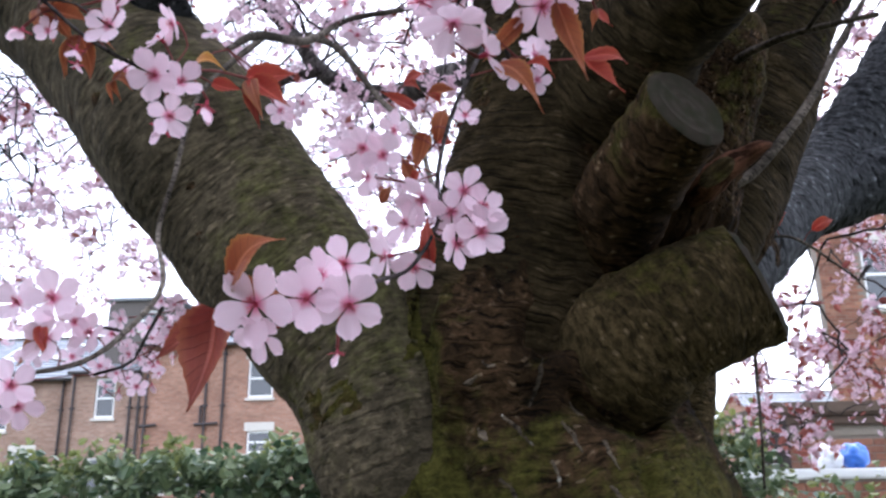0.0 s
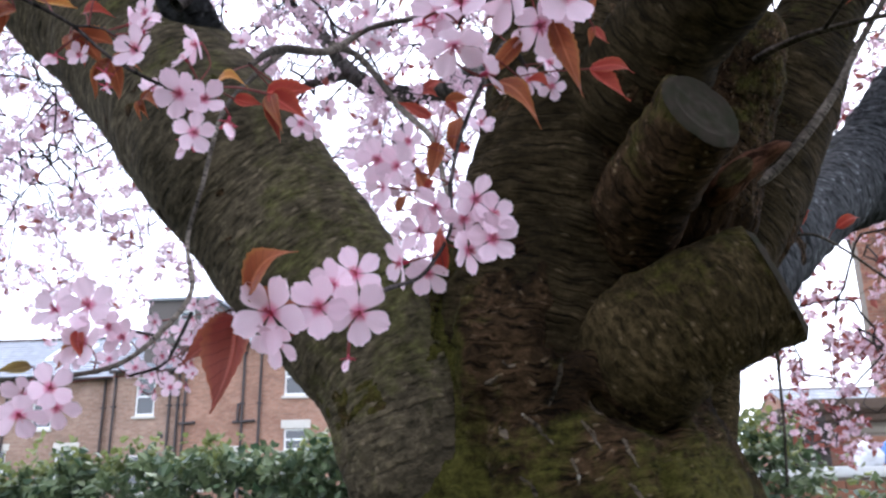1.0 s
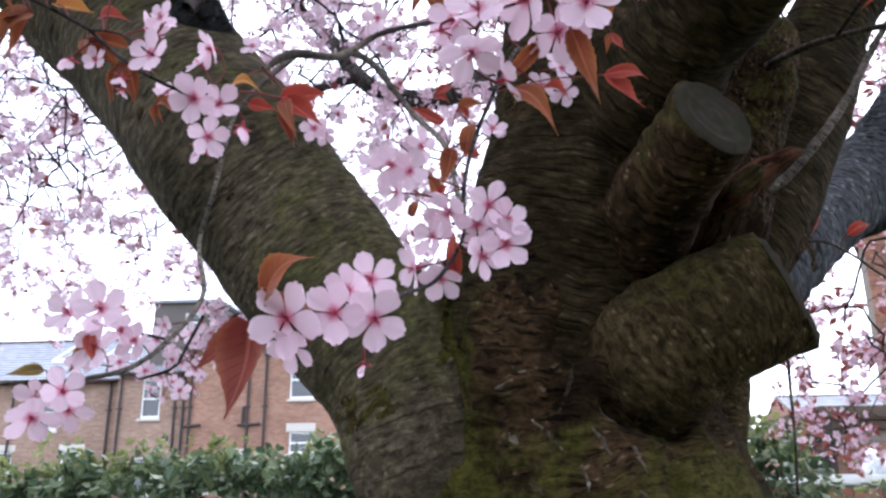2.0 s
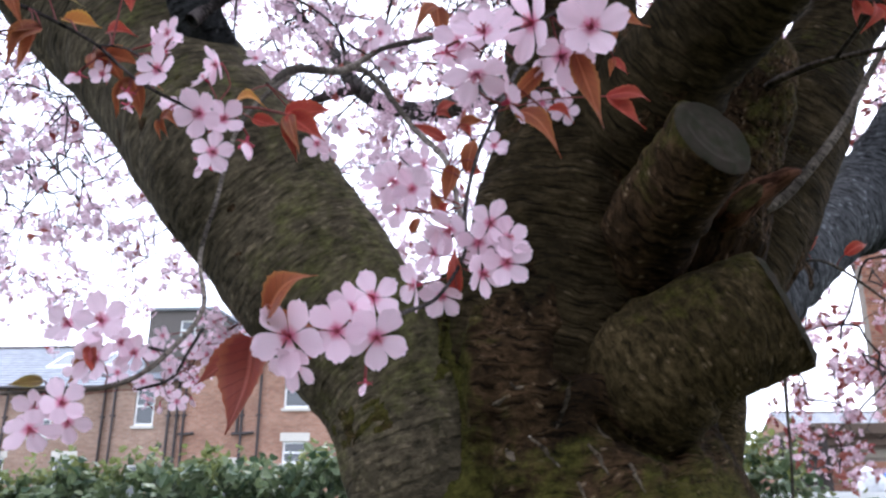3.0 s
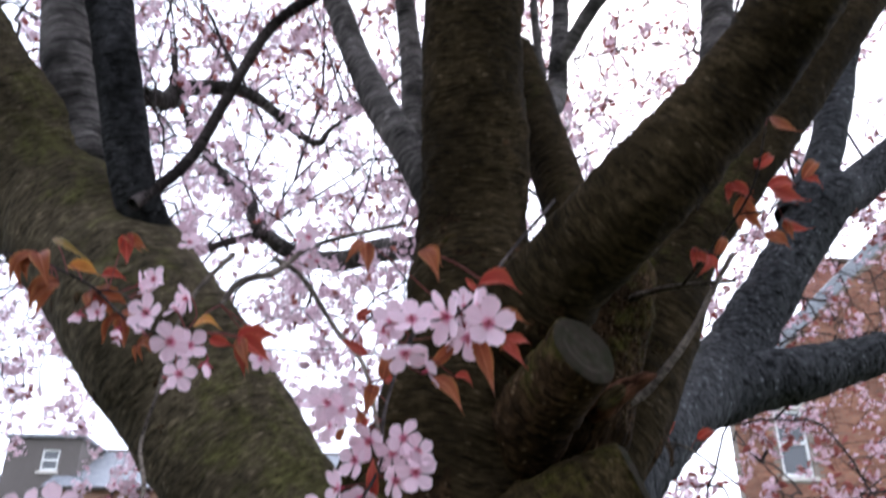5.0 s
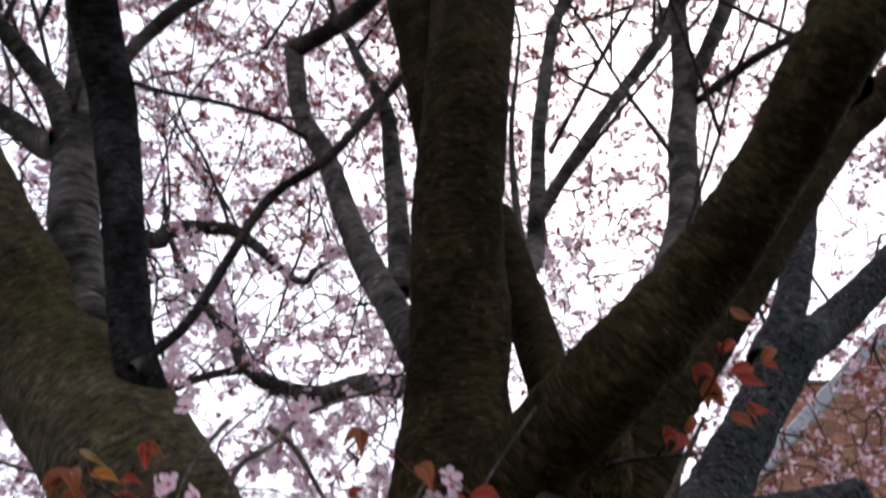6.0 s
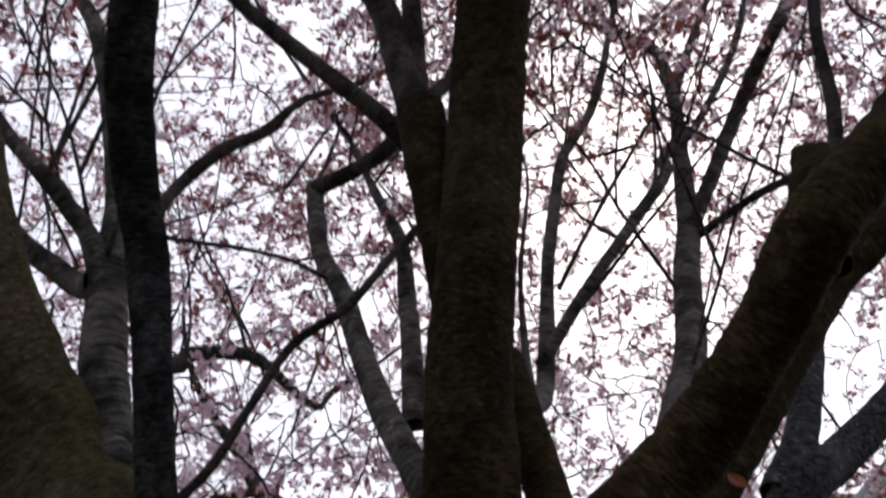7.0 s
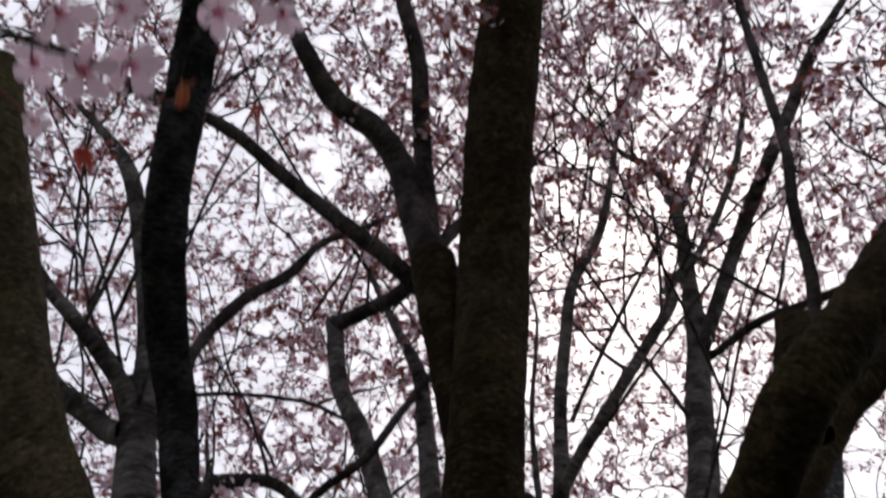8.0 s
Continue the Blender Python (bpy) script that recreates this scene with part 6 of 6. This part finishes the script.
part("vent_grille", boxed(-10.9, -10.65, 27.985, 28.01, 3.3, 3.45, bevel=0.004), PIPE, wing_a, "small dark vent grille")
part("vent_grille", boxed(-12.86, -12.62, 28.085, 28.11, 3.36, 3.52, bevel=0.004), PIPE, wing_b, "small dark vent grille")


def dormer(house, x0, x1, y0, y1, z0, z1, w):
    """A flat-topped slate-hung dormer with one white sash window, standing on the roof."""
    d = part("dormer", wall_with_openings(x0, x1, y0, 0.2, z1, [w], z0), SLATE_HUNG, house, "slate-hung dormer with a flat lead top")
    part("dormer_cheek", boxed(x0, x0 + 0.2, y0 + 0.201, y1, z0, z1), SLATE_HUNG, d)
    part("dormer_cheek", boxed(x1 - 0.2, x1, y0 + 0.201, y1, z0, z1), SLATE_HUNG, d)
    part("dormer_top", boxed(x0 - 0.12, x1 + 0.12, y0 - 0.15, y1, z1 + 0.001, z1 + 0.12, bevel=0.02), GREY_LEAD, d, "grey lead flat top")
    sash_window(house, *w, y0, True, None)


dormer(wing_b, -13.84, -11.32, 28.6, 32.5, 5.95, 8.47, (-12.62, -12.00, 7.35, 8.10))


def roof_light(house, x0, x1, y, z, rise, run):
    """A white-framed roof light lying on the slope."""
    bm = bmesh.new()
    for (ax, bx, s, t) in ((x0, x0 + 0.08, 0, 1), (x1 - 0.08, x1, 0, 1), (x0 + 0.08, x1 - 0.08, 0, 0.08), (x0 + 0.08, x1 - 0.08, 0.92, 1)):
        vs = [bm.verts.new((x, y + run * q, z + rise * q + k)) for x in (ax, bx) for q in (s, t) for k in (0.02, 0.12)]
        for f in ((0, 1, 3, 2), (4, 6, 7, 5), (0, 4, 5, 1), (2, 3, 7, 6), (0, 2, 6, 4), (1, 5, 7, 3)):
            bm.faces.new([vs[n] for n in f])
    r = part("roof_light", bm, WHITE_PAINT, house, "white-framed roof light")
    bm = bmesh.new()
    vs = [bm.verts.new((x, y + run * q, z + rise * q + k)) for x in (x0 + 0.08, x1 - 0.08) for q in (0.08, 0.92) for k in (0.06, 0.075)]
    for f in ((0, 1, 3, 2), (4, 6, 7, 5), (0, 4, 5, 1), (2, 3, 7, 6), (0, 2, 6, 4), (1, 5, 7, 3)):
        bm.faces.new([vs[n] for n in f])
    part("pane", bm, GLASS, r)


roof_light(wing_c, -18.6, -17.2, 30.0, 6.52, 0.78, 1.4)
roof_light(wing_c, -16.6, -15.7, 30.0, 6.52, 0.78, 1.4)
roof_light(wing_b, -14.2, -13.7, 29.2, 6.28, 0.55, 1.1)

# the tall gabled building beyond the tree
tall = empty("gabled_house", (13.5, 22, 0), "tall gabled red brick house with white window", "house")
tall_windows = [(8.68, 9.40, 5.34, 6.9), (8.7, 9.5, 1.6, 3.1), (12.2, 13.2, 5.34, 6.9)]
tall_front = part("wall", wall_with_openings(7.72, 19.3, 18.0, 0.3, 7.25, tall_windows), MORTAR, tall, "dark red brick wall")
bm = bmesh.new()
vs = [bm.verts.new(v) for y in (18.0, 18.3) for v in ((7.72, y, 7.251), (19.3, y, 7.251), (13.51, y, 12.25))]
for q in ((0, 1, 2), (3, 5, 4), (0, 3, 4, 1), (1, 4, 5, 2), (2, 5, 3, 0)):
    bm.faces.new([vs[k] for k in q])
bmesh.ops.recalc_face_normals(bm, faces=bm.faces)
part("gable", bm, MORTAR, tall, "brick gable")
def skewed(bm):
    """The flanks of the tall house run aslant to its front."""
    for v in bm.verts:
        v.co.x += max(0.0, v.co.y - 18.3) * 0.48
    return bm


part("wall", skewed(boxed(7.72, 8.02, 18.301, 27.0, -0.1, 7.25)), BRICK_DARK, tall)
part("wall", skewed(boxed(19.0, 19.3, 18.301, 27.0, -0.1, 7.25)), BRICK_DARK, tall)
part("wall", skewed(boxed(8.021, 18.999, 26.7, 27.0, -0.1, 7.25)), BRICK_DARK, tall)
part("floor", skewed(boxed(8.021, 18.999, 18.301, 26.699, -0.05, 0.05)), DARK_TIMBER, tall)
for side in (-1, 1):
    for name, mat, label, y0, y1, za, zb, zc, zd in (("roof", SLATE, "grey slate roof", 18.31, 27.2, 6.95, 12.26, 12.50, 7.19), ("verge", GREY_LEAD, "pale grey verge coping", 17.93, 18.305, 7.0, 12.265, 12.7, 7.42)):
        bm = bmesh.new()
        reach = 5.9 if side < 0 else 6.1
        pts = ((13.51 + side * reach, za), (13.51, zb), (13.51, zc), (13.51 + side * reach, zd))
        a = [bm.verts.new((x, y0, z)) for x, z in pts]
        b = [bm.verts.new((x, y1, z)) for x, z in pts]
        bm.faces.new(a)
        bm.faces.new(list(reversed(b)))
        for k in range(4):
            bm.faces.new((a[k], b[k], b[(k + 1) % 4], a[(k + 1) % 4]))
        bmesh.ops.recalc_face_normals(bm, faces=bm.faces)
        part(name, skewed(bm), mat, tall, label)
chimney(tall, 11.6, 12.9, 20.2, 21.1, 9.4, 11.9, 0)
for w in tall_windows:
    sash_window(tall, *w, 18.0, True, 0.22)

# far house beyond, and the low yard building with a coping
far = terrace_house(13.0, 30.0, 40.0, 47.0, 4.6, 6.1, BRICK, [(14.5, 15.5, 2.4, 3.7, 0.2), (18, 19, 2.4, 3.7, 0.2)], [13.2], "distant brick house with grey roof")
yard = empty("yard_building", (4.4, 9.5, 0), "low brick yard building with stone coping", "outbuilding")
yard_wall = part("wall", boxed(3.30, 5.6, 9.0, 10.2, -0.1, 2.14), MORTAR, yard, "red brick wall")
part("course", boxed(3.285, 5.62, 8.98, 10.22, 2.141, 2.25, bevel=0.006), LINTEL_DIM, yard, "weathered stone course")
part("coping", boxed(3.20, 5.70, 8.90, 10.30, 2.251, 2.35, bevel=0.02), STONE, yard, "dark weathered stone coping")
part("coping", boxed(3.13, 5.76, 8.83, 10.37, 2.351, 2.49, bevel=0.03), STONE, yard, "dark weathered stone coping")
part("drainpipe", tube("drainpipe", [(3.27, 8.95, -0.05, 0.035), (3.27, 8.95, 1.9, 0.035), (3.20, 8.93, 2.2, 0.035), (3.14, 8.85, 2.34, 0.035)], 12, 0.1, 0.0), PIPE, yard, "black drainpipe")
gate = empty("timber_gate", (2.9, 8.6, 0), "dark weathered timber yard gate between brick piers", "gate")
for k in range(7):
    part("board", boxed(2.66 + 0.075 * k, 2.73 + 0.075 * k, 8.60, 8.63, 0.05, 2.30 + 0.012 * (k % 3), bevel=0.004), DARK_TIMBER, gate)
part("post", boxed(2.84, 2.92, 8.545, 8.599, -0.05, 2.34, bevel=0.008), DARK_TIMBER, gate)
for z in (0.5, 1.98):
    part("rail", boxed(2.65, 3.19, 8.56, 8.599, z, z + 0.10, bevel=0.006), DARK_TIMBER, gate) if z < 1 else part("rail", boxed(2.93, 3.19, 8.56, 8.599, z, z + 0.10, bevel=0.006), DARK_TIMBER, gate)
shed = empty("garden_shed", (2.3, 10.5, 0), "low grey shed with a pale felt roof", "shed")
part("wall", boxed(1.5, 2.6, 10.0, 11.4, -0.05, 2.12), GREY_LEAD, shed, "grey boarded wall")
bm = boxed(1.42, 2.68, 9.9, 11.5, 2.121, 2.19, bevel=0.01)
for v in bm.verts:
    v.co.z += 0.22 * (v.co.y - 9.9)
part("roof", bm, WHITE_BAG, shed, "pale felt roof")
garden_wall = tagged(part("garden_wall", boxed(2.02, 5.2, 7.0, 7.25, -0.05, 1.70), MORTAR, None), "low brick garden wall under a white coping", "wall")
part("coping", boxed(1.98, 5.24, 6.95, 7.30, 1.701, 1.785, bevel=0.015), WHITE_PAINT, garden_wall, "white-painted coping")


def bag(name, x, y, z, sx, sz, mat, seed, label):
    bm = bmesh.new()
    bmesh.ops.create_icosphere(bm, subdivisions=4, radius=1.0)
    for v in bm.verts:
        n1 = noise.noise(v.co * 1.7 + Vector((seed, 0, 0)))
        n2 = abs(noise.noise(v.co * 4.5 + Vector((0, seed, 0))))
        v.co *= 1 + 0.25 * n1 - 0.22 * n2
        v.co.z = max(v.co.z, -0.75)
        v.co = Vector((x + v.co.x * sx, y + v.co.y * 0.12, z + (v.co.z + 0.75) * sz))
    me = bpy.data.meshes.new(name)
    bm.to_mesh(me)
    bm.free()
    me.materials.append(mat)
    me.polygons.foreach_set("use_smooth", [True] * len(me.polygons))
    tagged(new(name, me), label, "bag")


bag("plastic_bag", 2.94, 7.12, 1.785, 0.12, 0.11, WHITE_BAG, 1.0, "crumpled white plastic bag on a white wall")
bag("plastic_bag", 3.17, 7.12, 1.785, 0.11, 0.12, BLUE_BAG, 5.0, "crumpled blue plastic bag on a white wall")


# ---- bricks ----
def brick_mesh(length):
    """One brick's face and sides, its edges worn."""
    def ring(y, cut):
        return [(cut, y, cut), (length - cut, y, cut), (length - cut, y, 0.065 - cut), (cut, y, 0.065 - cut)]
    verts = ring(0.02, 0.0) + ring(-0.007, 0.0) + ring(-0.010, 0.004)
    faces = [(8, 9, 10, 11)]
    for a in (0, 4):
        faces += [(a + k, a + (k + 1) % 4, a + 4 + (k + 1) % 4, a + 4 + k) for k in range(4)]
    return verts, faces


STRETCHER, HALF = brick_mesh(0.215), brick_mesh(0.102)
BRICK_MESHES = [mesh_from("brick", *STRETCHER, None, False), mesh_from("brick", *HALF, None, False)]
for me in BRICK_MESHES:
    me.materials.append(BRICK_PIECE)


def lay_bricks(wall, x0, x1, y, z0, z1, holes=(), near=None, edge=None, seed=1):
    """Courses of brick on a wall's front face; those inside the near stretch are pieces of their own."""
    rnd = random.Random(seed)
    verts, faces = [], []
    back = placed(wall).inverted()
    row, z = 0, z0
    while z + 0.066 < z1:
        x = x0
        first = True
        while x < x1 - 0.1:
            size = 1 if (first and row % 2) or x + 0.215 > x1 else 0
            wide = 0.102 if size else 0.215
            first = False
            inside = x + wide <= x1 + 0.002 and not any(a - 0.01 < x + wide and x < b + 0.01 and c - 0.09 < z + 0.065 and z < d + 0.23 for a, b, c, d in holes)
            if inside and edge is not None:
                inside = x >= edge(z + 0.065) - 1e-6 and x + wide < 2 * 13.51 - edge(z + 0.065)
            if inside:
                at = Vector((x + rnd.uniform(-0.002, 0.002), y + rnd.uniform(-0.002, 0.002), z + rnd.uniform(-0.0015, 0.0015)))
                if near and near[0] <= x <= near[1] and near[2] <= z <= near[3]:
                    piece = new("brick", BRICK_MESHES[size])
                    piece.parent = wall
                    piece.matrix_parent_inverse = back
                    piece.matrix_basis = Matrix.Translation(at)
                else:
                    base = len(verts)
                    v, f = (HALF if size else STRETCHER)
                    verts.extend(at + Vector(p) for p in v)
                    faces.extend(tuple(base + k for k in q) for q in f)
            x += wide + 0.010
        z += 0.075
        row += 1
    if verts:
        part("bricks", mesh_from("bricks", verts, faces, None, False), BRICK_REST, wall, kind="stuff")


lay_bricks(garden_wall, 2.02, 5.2, 6.999, -0.04, 1.70, (), (2.0, 4.2, 1.2, 1.7), None, 3)
lay_bricks(yard_wall, 3.30, 5.6, 8.999, -0.06, 2.14, (), (3.3, 4.8, 1.3, 2.14), None, 4)
lay_bricks(tall_front, 7.72, 19.3, 17.999, 0.02, 12.2, tall_windows, (7.72, 9.9, 3.6, 6.0), lambda z: 7.72 if z < 7.2 else 7.72 + (z - 7.2) * 1.16, 5)
